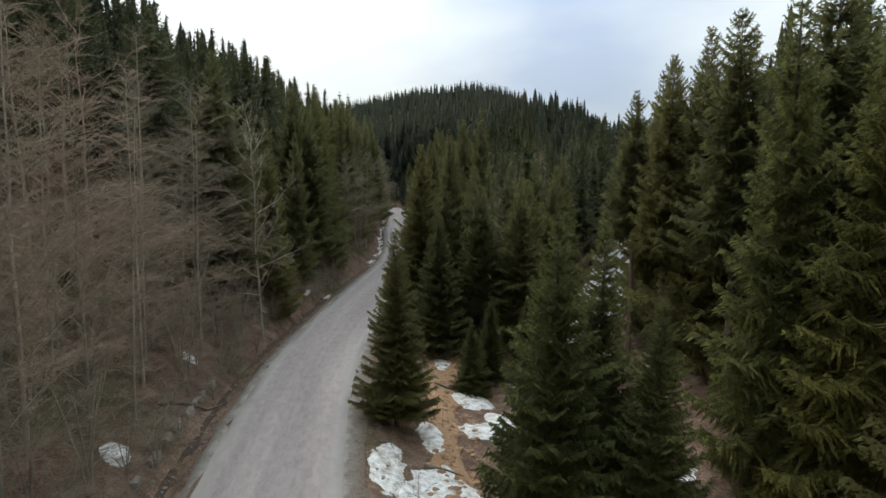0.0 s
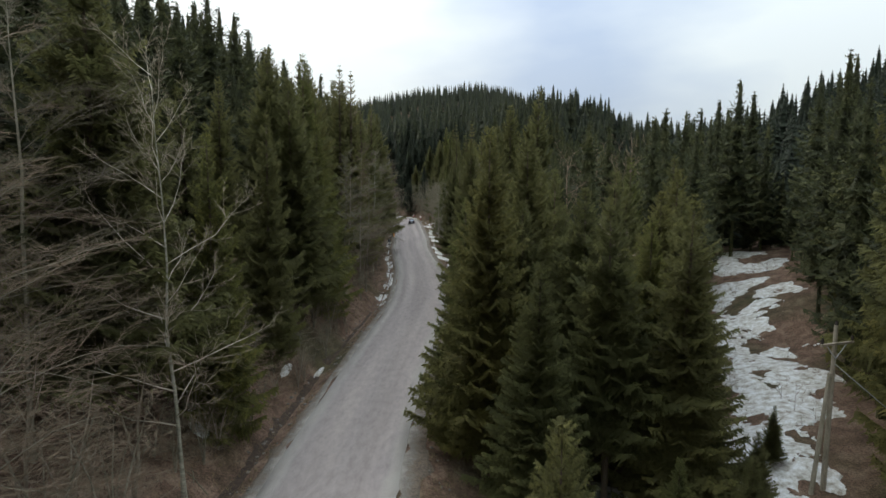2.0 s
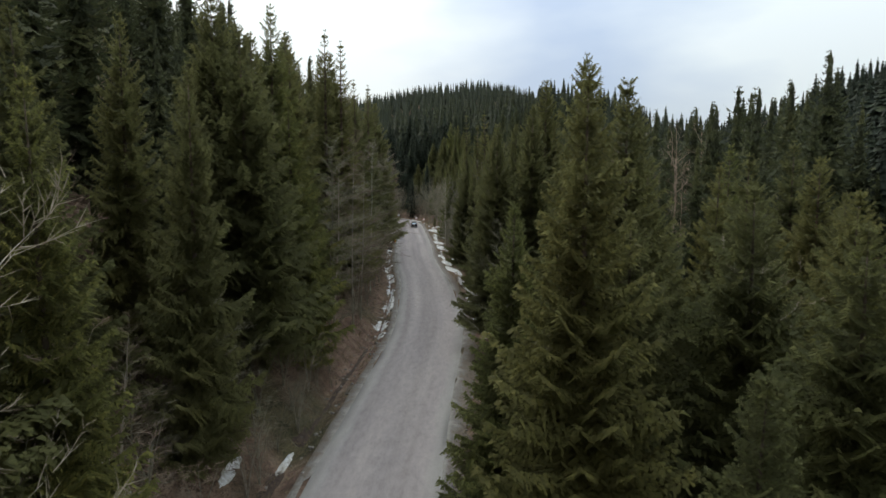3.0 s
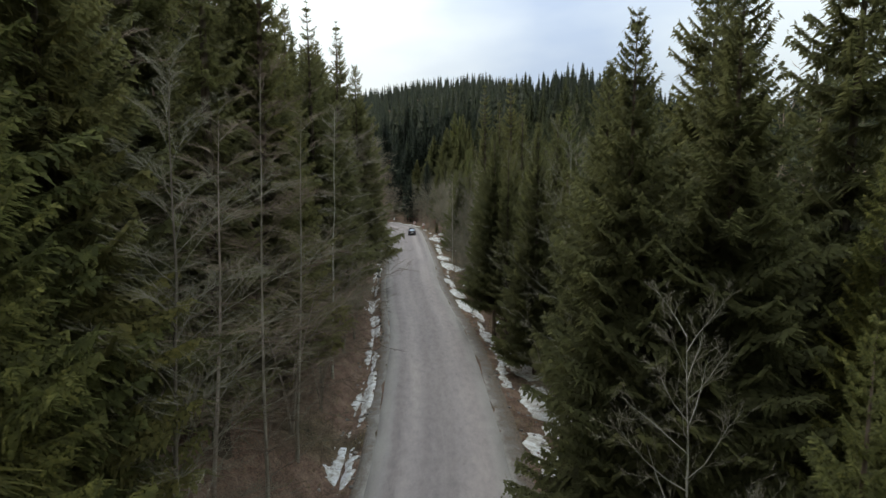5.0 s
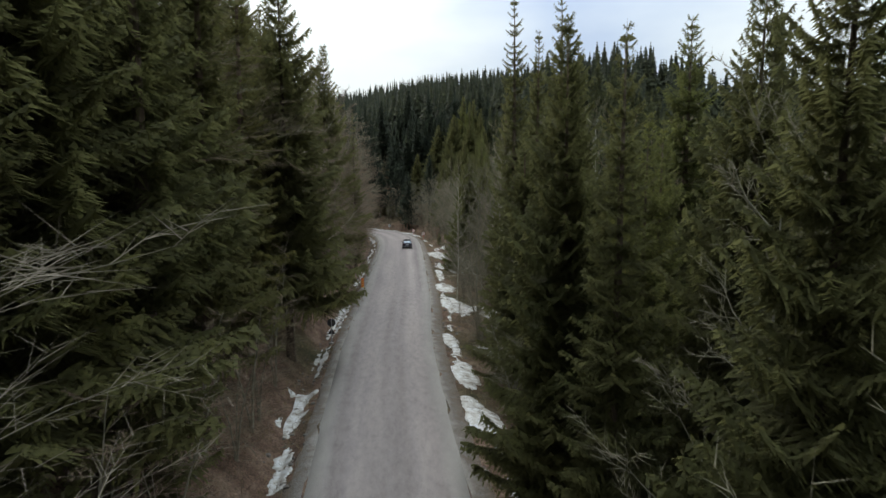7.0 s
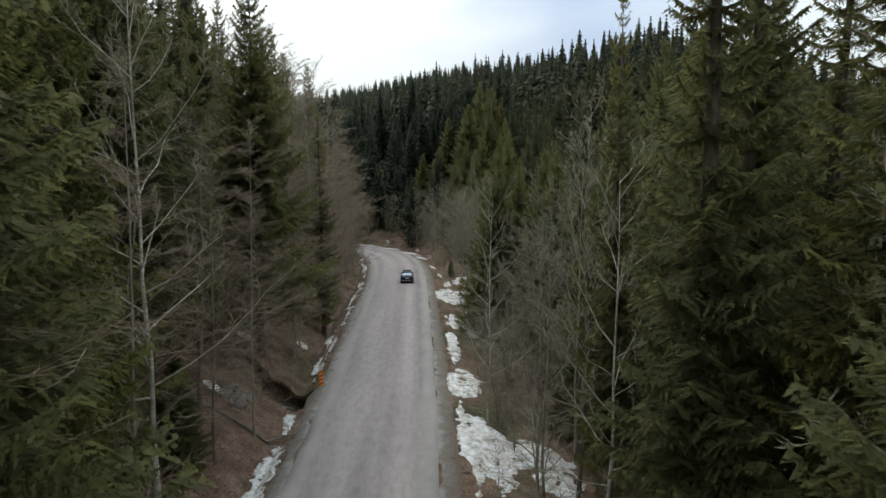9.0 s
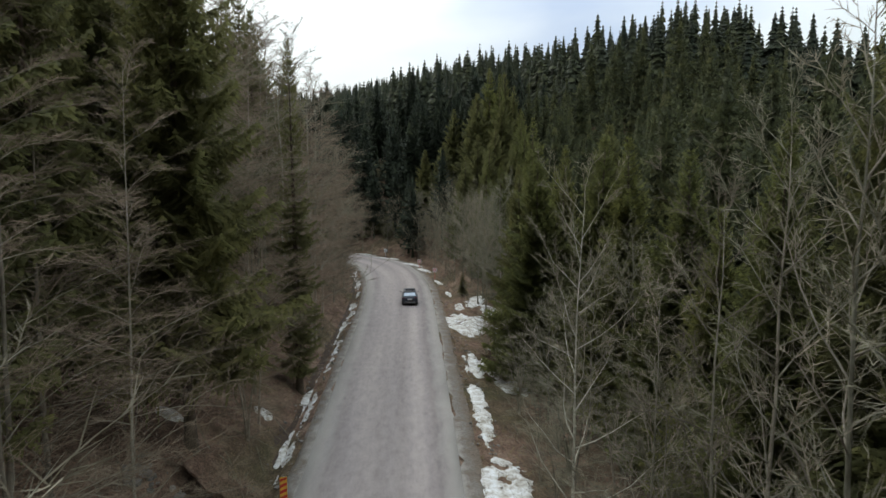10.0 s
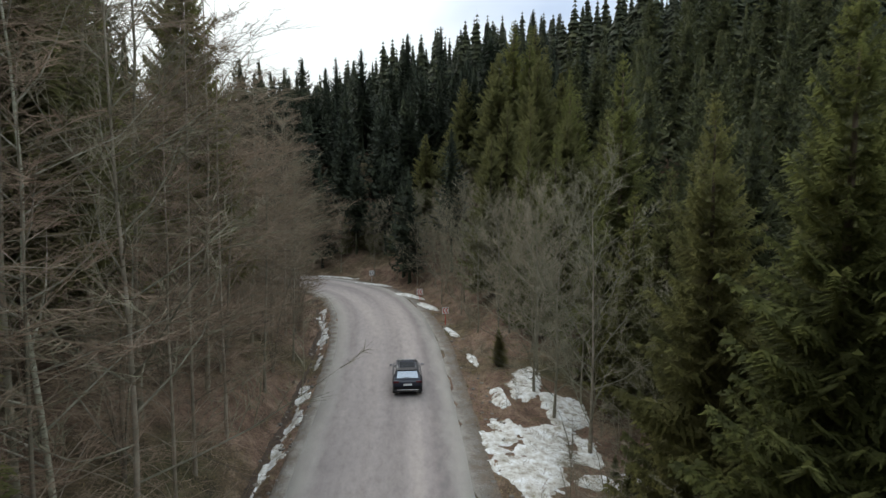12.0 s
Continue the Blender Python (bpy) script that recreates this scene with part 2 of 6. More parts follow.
M_TWIG_G = bark("grey_twigs", (0.172, 0.154, 0.121), (0.375, 0.34, 0.277), 1.5, (1, 1, 1), 0.2)
M_ROAD, M_GROUND, M_GRAVEL, M_SNOW = asphalt(), forest_floor(), gravel_mat(), snow_mat()
M_STONE = stone_mat("grey_field_stone", (0.10, 0.09, 0.08), (0.29, 0.27, 0.245))
M_CLAY = stone_mat("ochre_stream_gravel", (0.20, 0.105, 0.05), (0.44, 0.30, 0.19))

# ---- the line of the road, and the lie of the land ----
# along the road: x of its middle, y, half its width
ROAD = ((22, -70, 3.4), (13.5, -40, 3.4), (6.2, -10, 3.4), (3.2, 8, 3.45), (0.35, 25, 3.45), (-1.1, 38, 3.45), (-1.5, 50, 3.35), (-0.7, 66, 3.25),
        (0.3, 80, 3.25), (1.65, 97, 3.38), (1.55, 111, 3.45), (0.95, 125, 3.45), (-0.5, 140, 3.5), (-1.6, 153, 3.6), (-2.2, 166, 3.75),
        (-2.95, 180, 3.85), (-4.2, 200, 3.95), (-5.5, 220, 4.0), (-6.8, 233, 4.15), (-9.0, 245, 4.2), (-12.4, 254.5, 4.2), (-19, 262, 4.1),
        (-29, 266, 3.9), (-45, 268, 3.7), (-80, 266, 3.6))


def dense_road():
    p = np.array(ROAD, float)
    p = np.vstack([2 * p[0] - p[1], p, 2 * p[-1] - p[-2]])
    out = []
    for i in range(1, len(p) - 2):
        a, b, c, d = p[i - 1:i + 3]
        n = max(2, int(np.hypot(*(c - b)[:2]) / 1.5))
        for k in range(n):
            t = k / n
            out.append(0.5 * (2 * b + (c - a) * t + (2 * a - 5 * b + 4 * c - d) * t * t + (3 * b - a - 3 * c + d) * t ** 3))
    return np.array(out)


RL = dense_road()
RT = np.gradient(RL[:, :2], axis=0)
RT /= np.linalg.norm(RT, axis=1)[:, None]
RN = np.stack([RT[:, 1], -RT[:, 0]], 1)         # to the right of the way


def across(x, y):
    """Distance past the road's edge, and the side (-1 left, 1 right)."""
    x, y = np.atleast_1d(np.asarray(x, float)), np.atleast_1d(np.asarray(y, float))
    e, side = np.empty(x.shape), np.empty(x.shape)
    for k in range(0, len(x), 4000):
        dx, dy = x[k:k + 4000, None] - RL[None, :, 0], y[k:k + 4000, None] - RL[None, :, 1]
        i = (dx * dx + dy * dy).argmin(1)
        j = np.arange(len(i))
        dx, dy = dx[j, i], dy[j, i]
        s = dx * RN[i, 0] + dy * RN[i, 1]
        e[k:k + 4000] = np.hypot(dx, dy) - RL[i, 2]
        side[k:k + 4000] = np.where(s < 0, -1, 1)
    return e, side


def ripple(x, y, size, seed):
    """Soft bumps of about that size, from -1 to 1."""
    r = np.random.RandomState(seed)
    out = 0
    for _ in range(5):
        a, f, p = r.uniform(0, 6.3), r.uniform(0.6, 1.7) / size * 2.2, r.uniform(0, 6.3)
        out = out + np.sin((x * math.cos(a) + y * math.sin(a)) * f + p)
    return out / 3.2


def grain(x, y, size, seed):
    """Uneven blotches of about that size, from -1 to 1."""
    tab = np.random.RandomState(seed).uniform(-1, 1, (61, 61))
    u, v = np.asarray(x, float) / size, np.asarray(y, float) / size
    i, j = np.floor(u).astype(int), np.floor(v).astype(int)
    a, b = u - i, v - j
    a, b = a * a * (3 - 2 * a), b * b * (3 - 2 * b)
    t = lambda p, q: tab[p % 61, q % 61]
    return (t(i, j) * (1 - a) + t(i + 1, j) * a) * (1 - b) + (t(i, j + 1) * (1 - a) + t(i + 1, j + 1) * a) * b


def step(v, a, b):
    t = np.clip((v - a) / (b - a), 0, 1)
    return t * t * (3 - 2 * t)


def ground_z(x, y, pit=True):
    x, y = np.atleast_1d(np.asarray(x, float)), np.atleast_1d(np.asarray(y, float))
    e, side = across(x, y)
    # left: ditch, cut bank, wooded slope
    left = np.interp(e, [-1, 0, 0.9, 1.5, 2.2, 3.0, 5.5], [-0.1, -0.07, -0.10, -0.55, -0.45, 0.35, 2.3])
    k = 0.66 - 0.48 * step(y, 192, 250)
    rise = 70 * (1 - np.exp(-k * np.maximum(e - 5.5, 0) / 70))
    left = left + rise
    # a stream cuts the left bank and goes under the road
    if pit:
        gully = step(y, 174.2, 175.8) * (1 - step(y, 178.2, 178.6)) * step(e, 0.55, 0.95) * (1 - step(e, 3.5, 6))
        left = left - gully * (1.3 + np.maximum(left, 0) * 0.8)
    # right: shoulder, fall to the stream flat, then the far slope
    low = 1.0 - 0.55 * step(y, 92, 112)
    right = np.interp(e, [-1, 0, 1.0, 2.0, 4.5, 9], [-0.1, -0.07, -0.12, -0.5, -1.5, -2.4]) * np.where(e > 1, low, 1)
    hill = 8 * (1 - np.exp(-np.maximum(x - 20, 0) * 0.24 / 8)) + 60 * (1 - np.exp(-np.maximum(x - 88, 0) * 0.85 / 60)) * (1 - step(y, 225, 300))
    hill = hill + 26 * (1 - np.exp(-np.maximum(x - 34, 0) * 0.4 / 26)) * (1 - step(y, 75, 135))
    wide = np.where(x < 15.4, 46.0, 54.0)
    knob = 38.3 * np.exp(-((x - 15.4) / wide) ** 2 / 2 - ((y - 373) / 80) ** 2 / 2)
    knob = (knob + 19 * np.exp(-((x - 66.7) / 27) ** 2 / 2 - ((y - 252) / 62) ** 2 / 2)) * step(y, 205, 300)
    right = right + np.minimum(hill + knob, 0.72 * np.maximum(e - 2.5, 0))
    z = np.where(side < 0, left, right)
    ridge = np.where(x < 46, np.exp(-((x - 46) / 150) ** 2 / 2), np.exp(-(np.maximum(x - 46, 0) / 102) ** 2 / 2))
    far = 97.5 * ridge * np.exp(-((y - 726) / 112) ** 2 / 2) + 40 * np.exp(-((x + 260) / 150) ** 2 / 2 - ((y - 620) / 260) ** 2 / 2)
    z = z + far * step(y, 300, 480) * step(e, 5, 60)
    rough = step(e, 1.2, 6)
    return z + rough * (0.16 * ripple(x, y, 1.7, 3) + 0.3 * ripple(x, y, 6, 4)) + step(e, 15, 50) * 1.2 * ripple(x, y, 30, 5)


def gz(x, y):
    return float(ground_z(x, y)[0])


# ---- mesh helpers ----
def mesh_of(name, verts, faces, material=None, smooth=False):
    me = bpy.data.meshes.new(name)
    me.from_pydata([tuple(map(float, v)) for v in verts], [], faces)
    if material:
        me.materials.append(material)
    if smooth:
        me.polygons.foreach_set("use_smooth", [True] * len(me.polygons))
    me.update()
    return me


def part_of(name, me, parent, label=""):
    ob = new(name, me)
    ob.parent = parent
    return tagged(ob, label) if label else ob


def part(name, bm, material, parent, label=""):
    me = bpy.data.meshes.new(name)
    bm.to_mesh(me)
    bm.free()
    me.materials.append(material)
    return part_of(name, me, parent, label)


def box(bm, cx, cy, cz, sx, sy, sz, bevel=0.0, turn=None):
    r = bmesh.ops.create_cube(bm, size=1.0)
    vs = r["verts"]
    bmesh.ops.scale(bm, vec=(sx, sy, sz), verts=vs)
    if bevel:
        es = list({e for v in vs for e in v.link_edges})
        got = bmesh.ops.bevel(bm, geom=es, offset=bevel, segments=2, affect="EDGES", profile=0.5)
        vs = list({v for v in got["verts"]} | {v for v in vs if v.is_valid})
    if turn:
        bmesh.ops.transform(bm, matrix=turn, verts=vs)
    bmesh.ops.translate(bm, vec=(cx, cy, cz), verts=vs)
    return bm


def rod(bm, a, b, ra, rb, sides=8):
    a, b = Vector(a), Vector(b)
    m = Matrix.Translation((a + b) / 2) @ (b - a).to_track_quat("Z", "Y").to_matrix().to_4x4()
    bmesh.ops.create_cone(bm, cap_ends=True, segments=sides, radius1=ra, radius2=rb, depth=(b - a).length, matrix=m)
    return bm


# ---- ground and road ----
def build_ground():
    near = np.concatenate([np.arange(-10, 10.01, 0.5)])
    outs = [10.0]
    stepw = 0.7
    while outs[-1] < 2600:
        outs.append(outs[-1] + stepw)
        stepw = min(stepw * 1.07, 300) if outs[-1] < 160 else stepw * 1.25
    outs = np.array(outs[1:])
    s = np.concatenate([-outs[::-1], near, outs])
    ys = [-60.0]
    while ys[-1] < 280:
        ys.append(ys[-1] + 1.1)
    d = 1.2
    while ys[-1] < 3000:
        ys.append(ys[-1] + d)
        d = min(d * 1.05, 9) if ys[-1] < 900 else d * 1.3
    front, d = [-60.0], 2.0
    while front[-1] > -1500:
        front.append(front[-1] - d)
        d *= 1.3
    ys = np.array(front[:0:-1] + ys)
    ys = np.sort(np.concatenate([ys[(ys < 172.5) | (ys > 180)], np.arange(172.6, 180, 0.25)]))
    mid = np.interp(ys, RL[RL[:, 1] < 252][:, 1], RL[RL[:, 1] < 252][:, 0])
    X = mid[:, None] * np.exp(-np.abs(s)[None, :] / 60) + s[None, :]
    Y = np.repeat(ys[:, None], len(s), 1)
    Z = ground_z(X.ravel(), Y.ravel()).reshape(X.shape)
    verts = np.stack([X.ravel(), Y.ravel(), Z.ravel()], 1)
    w = len(s)
    faces = [(r * w + c, r * w + c + 1, (r + 1) * w + c + 1, (r + 1) * w + c) for r in range(len(ys) - 1) for c in range(w - 1)]
    ob = new("ground", mesh_of("ground", verts, faces, M_GROUND, True))
    tagged(ob, "brown leaf-littered forest floor, mossy and uneven", "ground", kind="structure")


def strip(name, offsets, heights, material, wobble=0.0, seed=1, rim=False):
    """A band along the road; offsets count from the middle in half widths (first number) plus metres (second)."""
    rng = np.random.RandomState(seed)
    n, w = len(RL), len(offsets)
    verts, uvs, rims = [], [], []
    along = np.concatenate([[0], np.cumsum(np.hypot(*np.diff(RL[:, :2], axis=0).T))])
    for i in range(n):
        for k, (h, m) in enumerate(offsets):
            o = h * RL[i, 2] + m + (rng.uniform(-wobble, wobble) if k in (0, w - 1) else 0)
            verts.append((RL[i, 0] + RN[i, 0] * o, RL[i, 1] + RN[i, 1] * o, heights[k]))
            uvs.append((o, along[i]))
            rims.append((abs(o) / RL[i, 2], 0))
    faces = [(i * w + k, i * w + k + 1, (i + 1) * w + k + 1, (i + 1) * w + k) for i in range(n - 1) for k in range(w - 1)]
    me = mesh_of(name, verts, faces, material, True)
    for nm, src in (("UVMap", uvs), ("rim", rims)):
        lay = me.uv_layers.new(name=nm)
        for lp in me.loops:
            lay.data[lp.index].uv = src[lp.vertex_index]
    return new(name, me)


build_ground()
road = strip("road", ((-1, -0.05), (-1, 0.0), (-0.8, 0), (-0.45, 0), (0, 0), (0.45, 0), (0.8, 0), (1, 0), (1, 0.05)),
             (-0.2, 0.02, 0.035, 0.055, 0.065, 0.055, 0.035, 0.02, -0.2), M_ROAD, 0.22, 2)
tagged(road, "worn pale grey asphalt mountain road with dusty edges", "road", kind="structure")
for nm, sg in (("verge", -1), ("verge", 1)):
    v = strip(nm, ((sg * 0.97, 0), (sg, sg * 0.25), (sg, sg * 0.45), (sg, sg * (0.65 if sg < 0 else 1.05)), (sg, sg * (0.85 if sg < 0 else 1.45))),
              (0.0, -0.005, -0.03, -0.06 if sg < 0 else -0.07, -0.28 if sg < 0 else -0.42), M_GRAVEL, 0.38, 5 + sg)
    if sg < 0:
        v.data.flip_normals()
    tagged(v, "gravelly brown road verge beside the asphalt", "verge", kind="structure")

# ---- trees ----


class Soup:
    """Collects triangles and quads quickly."""

    def __init__(self):
        self.v, self.f, self.m = [], [], []

    def tube(self, pts, radii, sides, slot=0):
        k0 = len(self.v)
        for i, p in enumerate(pts):
            t = pts[min(i + 1, len(pts) - 1)] - pts[max(i - 1, 0)]
            t = t / (np.linalg.norm(t) + 1e-9)
            u = np.cross(t, (0.31, 0.87, 0.38))
            u /= np.linalg.norm(u) + 1e-9
            w = np.cross(t, u)
            if i == len(pts) - 1:
                self.v.append(p)
            else:
                for s in range(sides):
                    a = 6.28318 * s / sides
                    self.v.append(p + radii[i] * (math.cos(a) * u + math.sin(a) * w))
        for i in range(len(pts) - 1):
            for s in range(sides):
                a, b = k0 + i * sides + s, k0 + i * sides + (s + 1) % sides
                if i == len(pts) - 2:
                    self.f.append((a, b, k0 + (i + 1) * sides))
                else:
                    self.f.append((a, b, b + sides, a + sides))
                self.m.append(slot)


def skirts(cr, rng, height, reach, bare, tiers, pts, core, full):
    """The dense body of a spruce: ragged drooping skirts of boughs, one above the other."""
    for t in range(tiers):
        rel = t / tiers
        z0 = height * (bare + (1 - bare) * rel)
        z1 = min(height * (bare + (1 - bare) * (t + 2.4) / tiers), height) - 0.3
        r = core * reach * (0.03 + 0.97 * (1 - rel) ** full) * rng.uniform(0.8, 1.12)
        k, a0, n = len(cr.v), rng.uniform(0, 6.28), pts * 2
        off = rng.uniform(-0.08, 0.08, 2) * r
        cr.v.append(np.array((off[0] * 0.3, off[1] * 0.3, z1)))
        for q in range(n):
            a = a0 + 6.28318 * (q + rng.uniform(-0.4, 0.4)) / n
            rr = r * (rng.uniform(0.7, 1.4) if q % 2 == 0 else rng.uniform(0.38, 0.8))
            z = z0 + (-rng.uniform(0.0, 0.45) * r if q % 2 == 0 else rng.uniform(-0.1, 0.35) * r)
            cr.v.append(np.array((off[0] + rr * math.cos(a), off[1] + rr * math.sin(a), z)))
        cr.f += [(k, k + 1 + q, k + 1 + (q + 1) % n) for q in range(n)]


def spruce_soup(seed, height, reach, bare, whorls, arms, teeth, full=1.0, fringe=True, tiers=0, pts=8, core=0.5, spread=1.0):
    """Trunk and crown of a spruce: whorls of drooping boughs, each a spine edged with finger-like sprays.
    teeth: sprays along each side of the longest bough."""
    rng = np.random.RandomState(seed)
    tr, cr = Soup(), Soup()
    if tiers:
        skirts(cr, rng, height, reach, bare, tiers, pts, core, full)
    lean = rng.uniform(-0.012, 0.012, 2) * height
    pts3 = [np.array((lean[0] * t * t, lean[1] * t * t, height * t - 0.3)) for t in (0, 0.08, 0.3, 0.6, 0.85, 1.0)]
    r0 = height * 0.0105
    tr.tube(pts3, [r0 * 1.5, r0, r0 * 0.85, r0 * 0.55, r0 * 0.25, 0.0], 7 if teeth > 5 else 4)

    def spray(a, b, c):
        k = len(cr.v)
        cr.v.extend((a, b, c))
        cr.f.append((k, k + 1, k + 2))

    for w in range(whorls):
        h = bare + (0.99 - bare) * max(0.0, (w + rng.uniform(-0.35, 0.35)) / (whorls - 1)) ** 0.95
        h = min(max(h, bare), 0.992)
        rel = (h - bare) / (1 - bare)
        size = reach * (0.045 + 0.955 * (1 - rel) ** full) * (0.78 + 0.22 * min(1, rel * 8)) * rng.uniform(0.8, 1.1)
        n = arms if rel < 0.8 else max(4, arms - 2)
        if rng.rand() < 0.15 and rel < 0.8:
            n -= 2
        a0 = rng.uniform(0, 6.28)
        for k in range(n):
            az = a0 + 6.283 * k / n + rng.uniform(-0.4, 0.4)
            ln = size * rng.uniform(0.6, 1.22)
            rise = -0.42 + 1.25 * rel ** 1.6 + rng.uniform(-0.13, 0.13)
            out = np.array((math.cos(az), math.sin(az), 0.0))
            side = np.array((-math.sin(az), math.cos(az), 0.0))
            base = np.array((lean[0] * h * h, lean[1] * h * h, height * h - 0.3))
            m = max(2, int(round(teeth * (0.30 + 0.70 * ln / reach))))
            spine = []
            for j in range(m + 1):
                u = 0.10 + 0.90 * j / m
                bend = rise * u - 0.17 * math.sin(u * 3.1) + 0.24 * u * u * (1 - rel)
                spine.append(base + out * (ln * u) + side * (0.06 * ln * math.sin(u * 4 + k)) + np.array((0, 0, ln * bend)))
            for j in range(m):
                u = (j + 0.5) / m
                p, q = spine[j], spine[j + 1]
                wid = ln * (0.20 + 0.30 * math.sin(min(1.0, u * 1.25 + 0.12) * 3.0)) * (1.05 - 0.45 * u) * spread + 0.07
                mid = (p + q) * 0.5
                for sg in (-1, 1):
                    wv = wid * rng.uniform(0.65, 1.25)
                    tip = mid + side * (sg * wv * rng.uniform(0.75, 1.0)) + out * (wv * rng.uniform(0.25, 0.75)) - np.array((0, 0, wv * rng.uniform(0.15, 0.75)))
                    spray(p - out * (0.04 * ln), q + out * (0.03 * ln), tip)
                if fringe:
                    hang = mid + np.array((rng.uniform(-0.12, 0.12), rng.uniform(-0.12, 0.12), -1.0)) * (wid * rng.uniform(0.5, 1.0))
                    spray(p, q, hang)
            d = spine[-1] - spine[-2]
            spray(spine[-1] - side * 0.05 * ln, spine[-1] + side * 0.05 * ln, spine[-1] + d * 0.9 + np.array((0, 0, 0.04 * ln)))
    top = np.array((lean[0], lean[1], height - 0.3))
    for k in range(5):
        d = np.array((math.cos(k * 1.26), math.sin(k * 1.26), 0.0))
        spray(top - np.array((0, 0, height * 0.05)) + d * 0.05, top - np.array((0, 0, height * 0.05)) - d * 0.05, top)
        spray(top - np.array((0, 0, height * 0.035)), top - np.array((0, 0, height * 0.02)), top - np.array((0, 0, height * 0.028)) + d * 0.35)
    return tr, cr


def spruce_meshes(name, needle, *how):
    tr, cr = spruce_soup(*how)
    return mesh_of(name + "_trunk", tr.v, tr.f, M_BARK_S, True), mesh_of(name + "_crown", cr.v, cr.f, needle)


def broadleaf_soup(seed, height, spread, limbs, subs, twigs, flat, fork=0.28, stout=1.0):
    """Trunk, and crown of limbs and twigs, of a leafless tree. flat: how level the limbs lie."""
    rng = np.random.RandomState(seed)
    wd, tw = Soup(), Soup()
    n = 8
    wob = rng.uniform(-1, 1, (n, 2)).cumsum(0) * height * 0.009
    wob -= wob[0]
    pts = [np.array((wob[i, 0], wob[i, 1], height * i / (n - 1) - 0.3)) for i in range(n)]
    r0 = height * 0.0085 * stout
    wd.tube(pts, [r0 * (1.4 if i == 0 else 1.0 - 0.95 * i / (n - 1)) for i in range(n)], 6)

    def axis_at(t):
        f = t * (n - 1)
        i = min(int(f), n - 2)
        return pts[i] + (pts[i + 1] - pts[i]) * (f - i)

    def grow(start, d, ln, rad, level):
        k = 4 if level == 1 else (3 if level == 2 else 1)
        path, cur = [start], d.copy()
        for i in range(k):
            cur = cur + rng.uniform(-0.22, 0.22, 3) + np.array((0, 0, 0.10 if level < 3 else 0.03))
            cur /= np.linalg.norm(cur)
            path.append(path[-1] + cur * ln / k)
        tw.tube(path, [rad * (1 - 0.8 * i / k) for i in range(k + 1)], 4 if level == 1 else 3, 1 if level == 1 else 0)
        if level == 3:
            return
        for j in range(subs if level == 1 else twigs):
            u = rng.uniform(0.15, 1.0) if level == 1 else rng.uniform(0.15, 1.0)
            f = u * k
            i = min(int(f), k - 1)
            p = path[i] + (path[i + 1] - path[i]) * (f - i)
            along = path[i + 1] - path[i]
            along /= np.linalg.norm(along) + 1e-9
            off = np.cross(along, rng.uniform(-1, 1, 3) * np.array((0.55, 0.55, 1.0)))
            off /= np.linalg.norm(off) + 1e-9
            nd = along * rng.uniform(0.6, 1.1) + off * rng.uniform(0.5, 0.95)
            nd /= np.linalg.norm(nd)
            grow(p, nd, ln * rng.uniform(0.30, 0.52) * (1.15 - 0.5 * u), max(rad * 0.40, 0.0095), level + 1)

    for k in range(limbs):
        t = fork + (0.97 - fork) * ((k + rng.uniform(0, 0.8)) / limbs)
        az = k * 2.4 + rng.uniform(-0.5, 0.5)
        rise = (0.35 + 1.2 * (t - fork)) * (1 - flat) + flat * (0.12 + 0.5 * t)
        d = np.array((math.cos(az), math.sin(az), rise + rng.uniform(-0.1, 0.2)))
        d /= np.linalg.norm(d)
        grow(axis_at(t), d, spread * (1.10 - 0.62 * (t - fork) / (1 - fork)) * rng.uniform(0.7, 1.15), r0 * (0.42 - 0.27 * t), 1)
    return wd, tw


